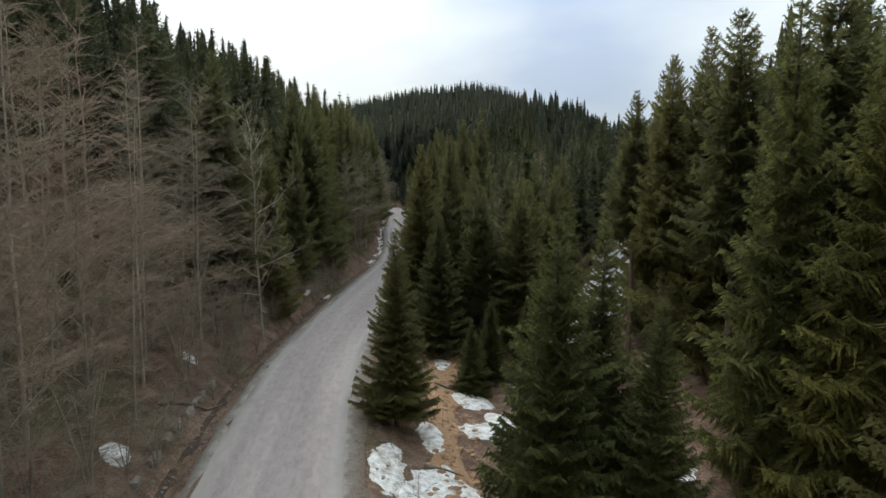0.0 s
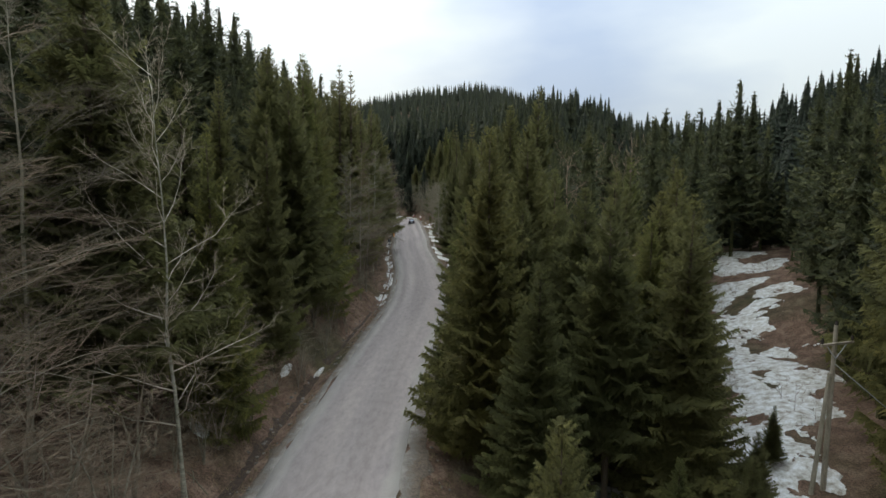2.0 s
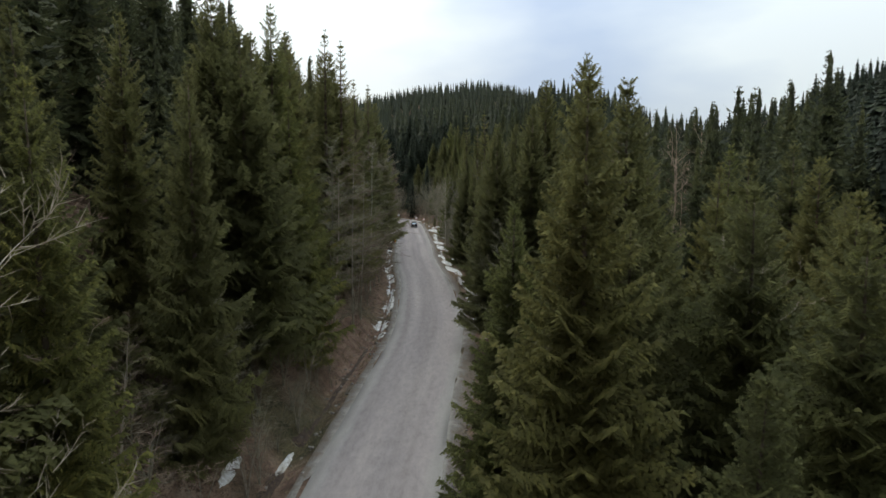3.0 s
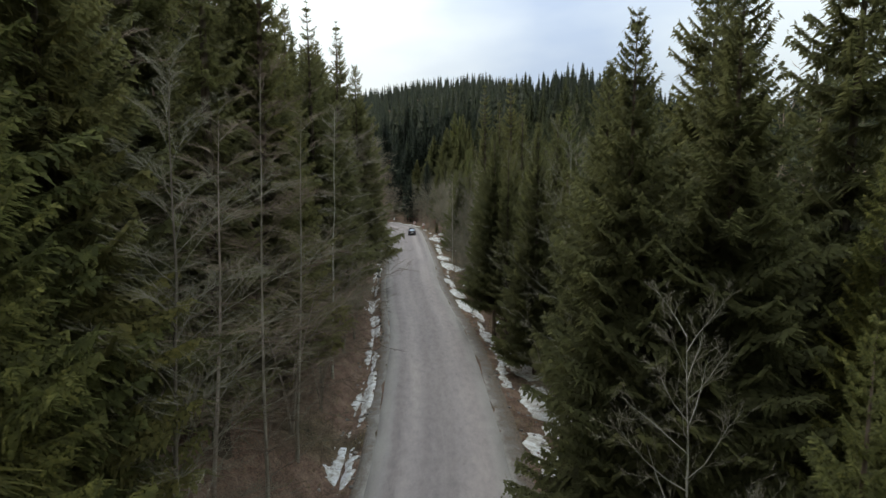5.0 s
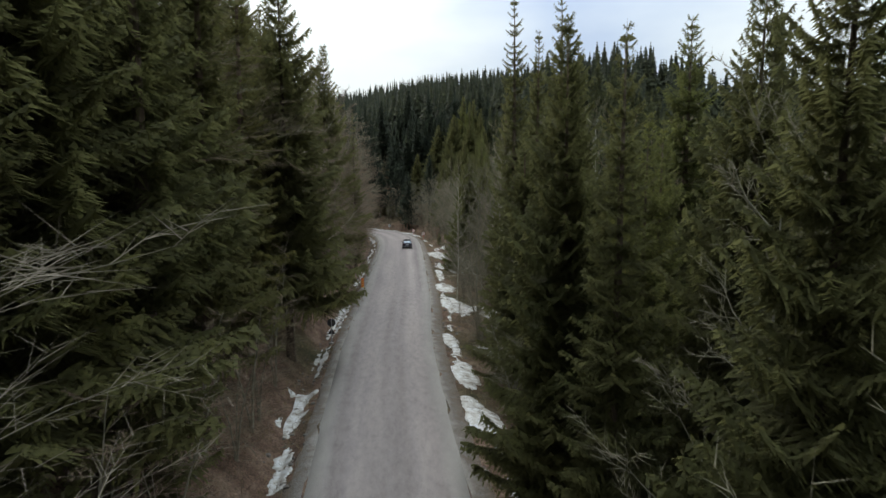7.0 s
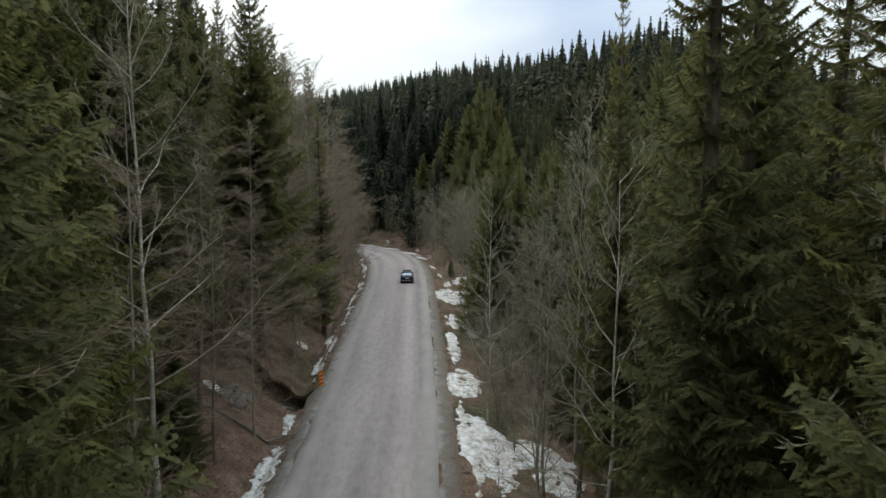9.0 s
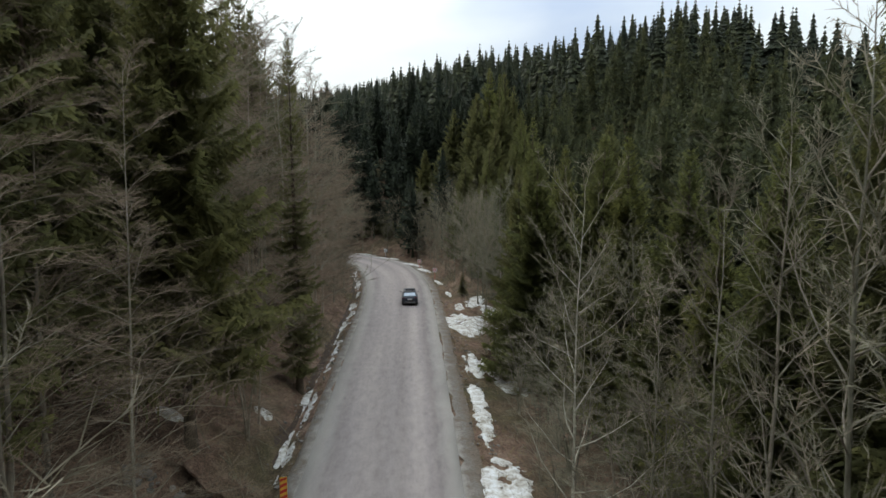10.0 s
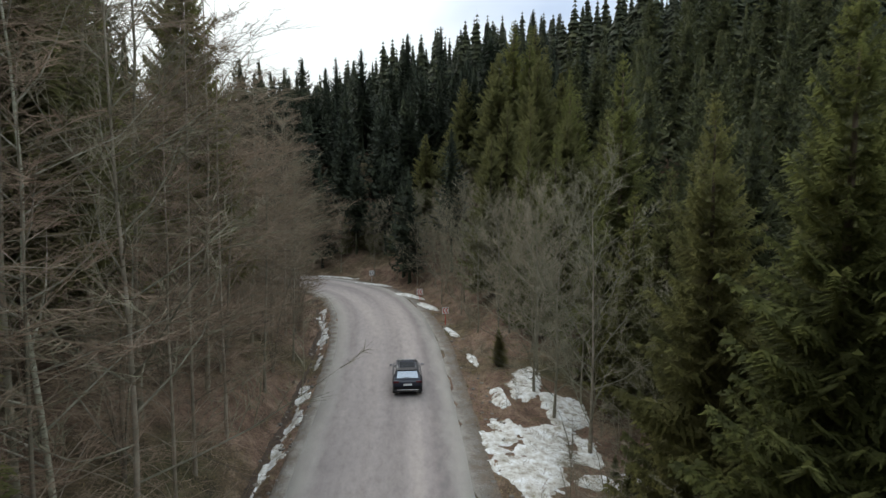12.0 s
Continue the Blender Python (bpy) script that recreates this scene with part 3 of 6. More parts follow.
def beech_soup(seed, height, spread, limbs, subs, twigs, low=0.08, lean=0.07, bias=0.45, stout=1.0, climb=0.0):
    """Trunk, and crown in level sprays, of a leafless tree that reaches out to the light, towards +x."""
    rng = np.random.RandomState(seed)
    wd, tw = Soup(), Soup()
    n = 9
    wob = rng.uniform(-1, 1, (n, 2)).cumsum(0) * height * 0.007
    wob -= wob[0]
    pts = [np.array((wob[i, 0] + lean * height * (i / (n - 1)) ** 1.5, wob[i, 1], height * i / (n - 1) - 0.3)) for i in range(n)]
    r0 = height * 0.0075 * stout
    wd.tube(pts, [r0 * (1.4 if i == 0 else 1.0 - 0.95 * i / (n - 1)) for i in range(n)], 6)

    def run(start, head, e0, e1, ln, rad, k, swing, sides, slot):
        path, heads = [start], []
        for i in range(k):
            head = head + rng.uniform(-swing, swing)
            el = e0 + (e1 - e0) * (i + 0.5) / k + rng.uniform(-0.08, 0.08)
            d = np.array((math.cos(head) * math.cos(el), math.sin(head) * math.cos(el), math.sin(el)))
            path.append(path[-1] + d * ln / k)
            heads.append((head, el))
        tw.tube(path, [rad * (1 - 0.8 * i / k) for i in range(k + 1)], sides, slot)
        return path, heads

    def at(path, heads, u):
        f = u * len(heads)
        i = min(int(f), len(heads) - 1)
        return path[i] + (path[i + 1] - path[i]) * (f - i), heads[i]

    for k in range(limbs):
        t = low + (0.985 - low) * ((k + rng.uniform(0, 0.9)) / limbs)
        az = k * 2.4 + rng.uniform(-0.9, 0.9)
        f = t * (n - 1)
        i = min(int(f), n - 2)
        start = pts[i] + (pts[i + 1] - pts[i]) * (f - i)
        shape = (0.62 + 0.38 * min(1, t / 0.3)) * (1.05 - 0.80 * max(0.0, t - 0.35) / 0.65)
        ln = spread * shape * (1 + bias * math.cos(az)) * rng.uniform(0.7, 1.15)
        e0 = rng.uniform(0.15, 0.85) + 0.7 * max(0.0, t - 0.6) + climb
        e1 = rng.uniform(-0.3, 0.3) + 0.9 * max(0.0, t - 0.65) + climb
        rad = max(r0 * (0.21 - 0.13 * t), 0.010)
        path, heads = run(start, az, e0, e1, ln, rad, 6, 0.24, 4, 1)
        for j in range(subs):
            u = 0.12 + 0.86 * (j + rng.uniform(0, 0.9)) / subs
            p, (hd, el) = at(path, heads, u)
            sg = 1 if (j + k) % 2 else -1
            l2 = ln * rng.uniform(0.30, 0.52) * (1.12 - 0.62 * u)
            p2, h2 = run(p, hd + sg * rng.uniform(0.6, 1.3), el + rng.uniform(-0.3, 0.4), el * 0.5 + rng.uniform(-0.2, 0.15), l2, max(rad * 0.45, 0.0075), 3, 0.3, 3, 0)
            for m in range(twigs):
                q, (h3, e3) = at(p2, h2, 0.1 + 0.88 * (m + rng.uniform(0, 0.9)) / twigs)
                sg3 = 1 if m % 2 else -1
                run(q, h3 + sg3 * rng.uniform(0.5, 1.25), e3 + rng.uniform(-0.5, 0.6), e3, l2 * rng.uniform(0.28, 0.6), 0.0066, 1, 0.1, 3, 0)
    return wd, tw


def clump_soup(seed, height, spread, limbs, subs, twigs):
    """Several thin stems that lean apart from one root."""
    rng = np.random.RandomState(seed)
    wd, tw = Soup(), Soup()
    for q in range(3):
        a, tall = 2.1 * q + rng.uniform(-0.4, 0.4), height * (1.0, 0.8, 0.9)[q]
        ca, sa = math.cos(a), math.sin(a)
        for src, dst in zip(beech_soup(seed * 10 + q, tall, spread, limbs, subs, twigs, 0.03, 0.20, 0.2, 1.2, 0.12), (wd, tw)):
            k = len(dst.v)
            dst.v += [np.array((v[0] * ca - v[1] * sa, v[0] * sa + v[1] * ca, v[2])) for v in src.v]
            dst.f += [tuple(i + k for i in g) for g in src.f]
            dst.m += src.m
    return wd, tw


def broadleaf_meshes(name, wood, twig, *how, soup=broadleaf_soup):
    wd, tw = soup(*how)
    crown = mesh_of(name + "_crown", tw.v, tw.f, twig)
    crown.materials.append(wood)
    crown.polygons.foreach_set("material_index", tw.m)
    return mesh_of(name + "_trunk", wd.v, wd.f, wood, True), crown


KINDS = {}


def add_kind(key, name, meshes, label, category, group, height):
    KINDS.setdefault(key, []).append((name, *meshes, label, category, group, height))


for q in range(4):
    add_kind("fine", "spruce", spruce_meshes("fine_spruce", M_NEEDLE_PALE if q in (0, 2) else M_NEEDLE, 11 + q, 18, 3.5 + 0.3 * (q % 3), (0.06, 0.12, 0.03, 0.22)[q], 74, 8, 52, 0.95, True, 0, 8, 0.5, 0.66),
             ("olive-green spruce with full drooping branches beside the road", "dark green spruce with bare lower trunk beside the road")[q == 3], "spruce tree", "roadside spruces", 18)
for q in range(4):
    add_kind("near", "spruce", spruce_meshes("forest_spruce", M_NEEDLE_PALE if q == 2 else M_NEEDLE, 31 + q, 20, 3.9 + 0.4 * (q % 2), (0.12, 0.22, 0.06, 0.32)[q], 56, 7, 36, 0.92, True, 0, 8, 0.5, 0.8),
             "dark green spruce with drooping branches on the forest floor", "spruce tree", "forest spruces", 20)
for q in range(2):
    add_kind("slim", "spruce", spruce_meshes("narrow_spruce", M_NEEDLE, 141 + q, 24, 2.5, (0.10, 0.24)[q], 50, 6, 40, 0.82, True, 0, 8, 0.5, 0.8),
             "tall narrow dark green spruce with drooping branches", "spruce tree", "roadside spruces", 24)
for q in range(2):
    add_kind("stem", "spruce", spruce_meshes("tall_spruce", M_NEEDLE, 41 + q, 24, 3.7, 0.42 + 0.08 * q, 38, 7, 28, 0.8),
             "tall dark spruce with a long bare trunk at the wood edge", "spruce tree", "forest spruces", 24)
for q in range(4):
    add_kind("beech", "beech", broadleaf_meshes("beech", M_BARK_P, (M_TWIG_R, M_TWIG_G)[q == 3], 71 + q, 17, 5.2, 40, 11, 11, 0.04, 0.05, 0.3, 0.9, (0.0, 0.22, 0.0, 0.3)[q], soup=beech_soup),
             "leafless beech with fine reddish-brown spreading twigs", "bare tree", "leafless trees", 17)
add_kind("pale", "aspen", broadleaf_meshes("aspen", M_BARK_W, M_TWIG_P, 121, 17, 4.8, 34, 10, 9, 0.2, 0.05, 0.55, 0.68, 0.14, soup=beech_soup),
         "leafless pale-barked aspen with long branches towards the road", "bare tree", "leafless trees", 17)
for q in range(3):
    add_kind("birch", "birch", broadleaf_meshes("birch", M_BARK_W if q == 1 else M_BARK_B, M_TWIG_G, 81 + q, 16, 4.2, 25, 8, 8, 0.3, 0.2, 0.62),
             "leafless pale-barked birch with bare grey branches", "bare tree", "leafless trees", 16)
for q in range(2):
    add_kind("alder", "alder", broadleaf_meshes("alder", M_BARK_B, M_TWIG_G, 86 + q, 12, 5.2, 24, 9, 12, 0.1, 0.12, 0.8),
             "leafless grey alder with a rounded crown of fine twigs", "bare tree", "leafless trees", 12)
for q in range(3):
    add_kind("sapling", "sapling", broadleaf_meshes("sapling", M_BARK_P, M_TWIG_G if q == 2 else M_TWIG_R, 111 + q, 8, 2.5, 14, 7, 7, soup=clump_soup),
             "low leafless young tree with dense fine twigs", "bare tree", "leafless young trees", 8)
for q in range(2):
    add_kind("shrub", "shrub", broadleaf_meshes("shrub", M_TWIG_R, M_TWIG_R if q else M_TWIG_G, 101 + q, 2.6, 1.6, 7, 4, 3, 0.2, 0.02),
             "leafless brown shrub on the road bank", "shrub", "bank shrubs", 2.6)

FIRST = {}
SPOTS = []
ROAD_Y = RL[RL[:, 1] < 256]
REACH = {"beech": 7.4, "pale": 6.0, "sapling": 4.8}


def plant(key, x, y, top=None, tall=None, pick=None, slim=1.0, rng=random):
    """Plants a tree of that kind at a place; top: the height of its tip in the world."""
    q = rng.randrange(len(KINDS[key])) if pick is None else pick
    name, trunk, crown, label, category, group, height = KINDS[key][q]
    z = gz(x, y)
    want = (top - z) if top is not None else tall
    k = want / height
    side = 0 if x < np.interp(y, ROAD_Y[:, 1], ROAD_Y[:, 0]) else 180
    spin = side + rng.uniform(-45, 45) if key in ("beech", "pale", "sapling") else rng.uniform(0, 360)
    if key in REACH:
        slim = min(slim, (across(x, y)[0][0] + 2.0) / (REACH[key] * k))
    m = pose(x, y, z, 0, 0, spin) @ Matrix.Diagonal((k * slim, k * slim, k, 1))
    if (key, q) not in FIRST:
        ob = new(name)
        tagged(ob, label, category, group)
        part_of("trunk", trunk, ob)
        tagged(part_of("crown", crown, ob), kind="stuff")
        ob.matrix_basis = m
        FIRST[(key, q)] = ob
    else:
        src = FIRST[(key, q)]
        keep = src.matrix_basis.copy()
        src.matrix_basis = Matrix.Identity(4)
        ob = copy_thing(src, m)
        src.matrix_basis = keep
    SPOTS.append((x, y, 1.6 if key in ("shrub", "sapling") else (1.2 + 0.06 * want)))
    return ob


# trees that stand out along the way
plant("fine", 5.7, 34.6, top=11.6, pick=1, slim=1.05)
plant("fine", 12.9, 21.2, top=13.6, pick=2, slim=1.15)
plant("fine", 14.9, 22.8, top=13.2, pick=0, slim=1.15)
plant("fine", 16.4, 20.4, top=10.5, pick=0, slim=1.2)
plant("fine", 11.0, 44.5, top=3.6, pick=2, slim=1.3)
plant("fine", 12.6, 46.5, top=5.0, pick=0, slim=1.3)
plant("fine", 6.6, 58.0, top=18.1, pick=1, slim=1.05)
plant("fine", 9.7, 64.0, top=18.7, pick=3)
plant("fine", 5.7, 66.5, top=14.0, pick=0, slim=1.1)
plant("fine", 8.3, 52.0, top=11.5, pick=1, slim=1.15)
plant("near", 12.5, 55.0, top=14.0, pick=3, slim=1.1)
plant("near", 15.9, 54.2, top=14.6, pick=0, slim=1.2)
plant("fine", 16.6, 61.0, top=13.0, pick=2, slim=1.1)
plant("near", 19.2, 77.0, top=16.0, pick=0)
plant("near", 21.6, 80.5, top=17.2, pick=2)
plant("stem", 26.2, 45.6, top=24.1, pick=0, slim=0.9)
plant("stem", 29.3, 46.6, top=24.8, pick=1, slim=0.9)
plant("stem", 25.4, 50.6, top=22.2, pick=1, slim=0.9)
plant("stem", 27.5, 37.0, top=25.5, pick=0)
plant("near", 25.6, 28.0, top=25.0, pick=2, slim=0.9)
plant("stem", 30.0, 32.0, top=27.0, pick=1)
for x, y, tip, q in ((30.6, 47.5, 24.0, 2), (31.4, 53.0, 23.0, 0), (33.6, 58.0, 22.0, 2), (35.6, 64.0, 23.0, 0), (38.0, 70.0, 21.0, 2), (29.6, 40.5, 25.0, 0), (41.0, 76.5, 21.0, 0), (44.5, 83.0, 22.0, 2)):
    plant("near", x, y, top=tip, pick=q, slim=1.0)
plant("birch", 30.5, 90.0, top=13.0, pick=0)
plant("birch", -7.6, 51.6, top=20.3, pick=1)
plant("near", -8.4, 58.2, top=18.0, pick=2, slim=0.9)
plant("near", -11.4, 62.5, top=21.0, pick=0, slim=0.9)
plant("near", -8.0, 67.5, top=20.0, pick=0, slim=0.8)
plant("near", -8.2, 76.0, top=23.6, pick=1)
plant("near", -9.2, 81.0, top=24.4, pick=0)
plant("fine", -8.6, 104.6, top=28.0, pick=1)
plant("near", -10.4, 110.5, top=29.0, pick=1, slim=0.9)
plant("pale", -5.4, 111.8, top=19.5, pick=0)
for x, y, tall in ((-5.6, 117.5, 7.5), (-6.2, 120.5, 8.0), (-6.6, 115.0, 6.5), (-5.5, 123.0, 6.5), (-7.0, 128.5, 7.5), (-6.4, 131.5, 6.0)):
    plant("sapling", x, y, tall=tall, pick=0, slim=1.2)
for x, y, tip, q in ((-7.7, 97.5, 28.5, 0), (-7.2, 103.5, 29.0, 0), (-7.6, 118.5, 27.5, 0), (-6.9, 125.5, 28.0, 0), (-8.0, 133.0, 28.0, 1), (-9.2, 142.0, 28.0, 0)):
    plant("slim", x, y, top=tip, pick=q, slim=1.1)
plant("beech", -6.4, 90.0, top=18.0, pick=3)
plant("beech", -5.2, 95.5, top=19.0, pick=2)
plant("beech", -5.1, 100.2, top=18.0, pick=0)
plant("fine", -9.2, 112.8, top=24.0, pick=0, slim=0.66)
plant("near", 23.2, 58.5, tall=3.8, pick=1, slim=1.0)
plant("near", 19.0, 52.5, tall=6.0, pick=3, slim=1.0)
plant("fine", 15.6, 47.0, tall=7.5, pick=1, slim=1.1)
plant("near", -12.6, 120.5, top=28.0, pick=2, slim=0.9)
plant("beech", -6.6, 93.5, top=17.0, pick=0)
plant("near", -12.8, 131.0, top=31.0, pick=0)
plant("near", -18.5, 134.5, top=33.0, pick=1)
plant("near", -16.3, 124.0, top=29.6, pick=0)
plant("near", -11.4, 124.0, top=28.0, pick=1)
plant("near", -9.6, 129.0, top=27.0, pick=3)
plant("near", -10.2, 137.0, top=27.0, pick=0)
plant("fine", 11.0, 106.0, top=20.9, pick=3)
plant("fine", 12.5, 97.0, top=24.0, pick=1)
plant("fine", 10.3, 90.5, top=21.0, pick=3)
plant("fine", 8.9, 115.3, top=18.4, pick=1, slim=0.85)
plant("fine", 6.9, 125.5, top=18.6, pick=3, slim=0.85)
plant("slim", 7.6, 122.0, top=17.5, pick=1, slim=1.0)
plant("birch", 10.5, 112.0, top=18.0, pick=2)
plant("birch", 9.5, 118.0, top=15.0, pick=0)
plant("birch", 7.6, 131.5, top=11.0, pick=0)
plant("near", 11.8, 123.5, top=20.0, pick=1, slim=0.8)
plant("near", 14.8, 92.0, top=25.5, pick=0, slim=0.9)
plant("near", 33.5, 133.0, top=21.6, pick=0)
plant("slim", 10.8, 158.4, top=23.0, pick=0, slim=1.05)
plant("slim", 13.4, 155.0, top=25.0, pick=0, slim=1.1)
plant("fine", 14.0, 160.0, top=24.0, pick=3, slim=0.9)
plant("near", 13.7, 170.0, top=22.5, pick=3, slim=0.7)
plant("slim", 11.4, 149.4, top=27.0, pick=0, slim=1.1)
plant("slim", 8.2, 150.8, top=27.0, pick=0, slim=1.0)
plant("slim", 10.2, 153.4, top=25.0, pick=1, slim=1.0)
plant("slim", 8.4, 159.2, top=22.0, pick=1, slim=0.7)
plant("fine", 7.5, 91.2, top=19.6, pick=3, slim=0.9)
plant("fine", 16.8, 55.8, top=12.5, pick=1, slim=1.0)
plant("birch", 11.0, 147.0, top=17.0, pick=0)
plant("birch", 14.6, 107.5, top=15.0, pick=1)
plant("alder", 12.9, 102.5, top=9.5, pick=0)
plant("alder", 10.3, 101.6, top=9.5, pick=1)
plant("alder", 11.8, 100.0, top=9.0, pick=0)
plant("birch", 6.0, 160.0, top=14.5, pick=0)
plant("birch", 7.5, 156.0, top=15.5, pick=1)
plant("birch", 6.6, 166.5, top=14.5, pick=0)
plant("birch", 8.4, 164.5, top=18.5, pick=2)
plant("alder", 7.0, 170.5, top=8.0, pick=1)
plant("birch", 4.4, 172.0, top=14.4, pick=1)
plant("birch", 9.0, 168.0, top=16.5, pick=2)
plant("alder", 8.2, 185.2, top=9.8, pick=0)
plant("alder", 10.2, 184.6, top=10.5, pick=1)
plant("alder", 6.6, 189.0, top=7.0, pick=1)
plant("fine", 11.3, 188.8, top=17.2, pick=0, slim=1.1)
plant("fine", 10.8, 194.0, top=17.7, pick=2, slim=1.1)
plant("fine", 8.9, 198.0, top=17.2, pick=0, slim=0.85)
plant("fine", 7.6, 205.5, top=15.0, pick=1, slim=0.8)
plant("alder", 5.6, 213.0, top=13.2, pick=0)
plant("alder", 3.6, 219.0, top=12.4, pick=1)
plant("alder", 2.2, 226.0, top=11.5, pick=0)
plant("alder", 1.0, 233.5, top=10.0, pick=1)
plant("alder", -0.2, 240.5, top=9.4, pick=0)
plant("near", 5.5, 235.4, top=17.3, pick=2)
plant("slim", -10.0, 192.0, top=22.8, pick=0, slim=0.85)
plant("near", -11.6, 178.6, top=29.5, pick=1, slim=0.85)
plant("slim", -12.2, 157.2, top=28.0, pick=1, slim=1.1)
plant("beech", -8.9, 168.8, top=18.0, pick=2)
plant("beech", -9.4, 164.6, top=17.0, pick=0)
plant("birch", -9.9, 160.0, top=24.0, pick=1)
plant("near", -16.0, 163.0, top=33.0, pick=0, slim=0.9)
plant("near", -18.5, 170.5, top=35.0, pick=1)
plant("near", -15.0, 168.0, top=30.0, pick=3, slim=0.9)
plant("near", -17.0, 183.0, top=29.0, pick=3, slim=0.8)
plant("near", -13.4, 160.5, top=28.0, pick=2, slim=0.8)
plant("near", -14.6, 154.0, top=29.0, pick=0, slim=0.8)
plant("near", -14.8, 174.0, top=27.0, pick=1, slim=0.75)
plant("near", -20.5, 178.0, top=33.0, pick=2, slim=0.9)
for x, y, tip, q in ((-20.0, 212.0, 34.0, 0), (-23.5, 218.0, 36.0, 2), (-18.5, 222.5, 31.0, 1), (-16.6, 204.0, 29.0, 3), (-24.0, 205.0, 36.0, 0)):
    plant("near", x, y, top=tip, pick=q, slim=0.75)
plant("birch", -11.0, 200.0, top=22.0, pick=2)
plant("birch", -12.4, 199.0, top=22.5, pick=1)
plant("beech", -11.6, 187.5, top=16.5, pick=1)
plant("beech", -10.9, 166.5, top=18.0, pick=0)
plant("beech", -12.6, 170.6, top=18.5, pick=2)
plant("beech", -10.4, 184.5, top=13.0, pick=0, slim=0.85)
plant("beech", -11.0, 196.0, top=16.0, pick=2, slim=0.75)
plant("beech", -11.4, 203.5, top=17.0, pick=1, slim=0.75)
plant("beech", -21.0, 254.0, top=24.0, pick=0)
plant("beech", -24.0, 262.0 - 9, top=26.0, pick=2)


# ---- the forest round them ----
def cam_x(y):
    return np.interp(y, (0, 12, 26, 42, 73, 106, 137, 160, 184), (8.3, 5.8, 3.8, 2.6, 1.6, 2.2, 2.3, -0.4, -2.0))


DEEP = {"spruce": [], "beech": []}      # trees behind the first rows, joined below


def scatter():
    rng = random.Random(5)
    grid = {}

    def free(x, y, r):
        i, j = int(x // 4), int(y // 4)
        for a in range(i - 1, i + 2):
            for b in range(j - 1, j + 2):
                for (px, py, pr) in grid.get((a, b), ()):
                    if (px - x) ** 2 + (py - y) ** 2 < ((r + pr) * 0.5) ** 2:
                        return False
        return True

    def put(x, y, r):
        grid.setdefault((int(x // 4), int(y // 4)), []).append((x, y, r))

    for sp in SPOTS:
        put(*sp)
    tries = 12000
    xs = np.array([rng.uniform(-42, 52) for _ in range(tries)])
    ys = np.array([rng.uniform(-14, 272) for _ in range(tries)])
    es, sides = across(xs, ys)
    for x, y, e, sd in zip(xs, ys, es, sides):
        lim = (4.4 if y < 46 else 6.4 if y < 70 else 4.4 if y < 88 else 3.7 if y < 140 else 2.9) if sd < 0 else (3.0 if y > 242 else 5.2 if y > 94 else 3.4 if y > 60 else 4.6)
        if e < lim or (y < 2 and abs(x) < 24):
            continue
        # the stream bed and the snowy clearing below the pole stay open
        if sd > 0 and y < 60 and abs(x - 9) < 2.6:
            continue
        if 34 < y < 104 and abs(x - (22.7 + 0.46 * (y - 56))) < 5.2:
            continue
        if y < 57 and 8 < x < 27.5:
            continue
        if sd > 0 and 174 < y < 193 and x < 11.5:
            continue
        if sd < 0 and ((abs(y - 174.5) < 3 and e < 9) or (162 < y < 182 and e < 6.5)):
            continue
        if abs(x - cam_x(y)) < 5.2 and -6 < y < 190:
            continue
        if sd < 0:
            bare = (0.97 if e < 9 else 0.5) if y < 46 else 0.75 if 56 < y < 75 and e < 13 else (0.22 if e < 6 else 0.08) if y < 93 else (0.5 if e < 9 and not 96 < y < 107 else 0.2) if y < 124 else 0.5 if y < 146 else (0.85 if e < 7.5 else 0.4) if y < 188 else 0.98 if e < 14 else 0.35
            bare *= 1 if e < (22 if y < 140 else 12.5 if y < 190 else 20) else (0.85 if y < 46 else 0.12 if 140 < y < 190 else 0.5)
        else:
            bare = 0.04 if y < 100 else 0.34 if y < 150 else 0.48 if y < 178 else 0.1 if y < 203 else (0.97 if e < 9 else 0.06)
        is_bare = rng.random() < bare or (sd < 0 and y > 180 and e < 15)
        near = e < (8.0 if not is_bare else 10.5) or (abs(x - cam_x(y)) < 30 and sd > 0 and y < 80) or abs(x - cam_x(y)) < 15
        sp = (2.7 if sd < 0 else 3.2) if near else 4.0
        if not free(x, y, sp):
            continue
        tall = (rng.uniform(17, 25) if y < 125 else rng.uniform(21, 28)) if sd < 0 else rng.uniform(13, 19) if y < 100 and x < 22 else rng.uniform(13, 19) if e < 12 else rng.uniform(17, 24)
        if x > 24 and y < 60:
            tall = rng.uniform(21, 27)
        if is_bare:
            if sd > 0 and y > 200:
                tall = rng.uniform(8, 12)
            elif sd < 0 and y > 195:
                tall = rng.uniform(20, 26) if y < 218 else rng.uniform(16, 21) if y < 240 else rng.uniform(13, 17)
            elif sd < 0 and 56 < y < 75:
                tall = rng.uniform(5, 10)
            else:
                tall *= 0.85
        if near:
            plant(("beech" if sd < 0 else "alder" if y > 200 else "birch") if is_bare else "fine" if sd > 0 and 168 < y < 198 else "near", x, y, tall=tall, pick=rng.choice((0, 2)) if sd > 0 and 168 < y < 198 and not is_bare else None, slim=min(rng.uniform(0.85, 1.15), 2), rng=rng)
        else:
            DEEP["beech" if is_bare else "spruce"].append((x, y, tall))
        put(x, y, sp)
    # young growth that hangs over the left bank, and by the stream flat
    made = 0
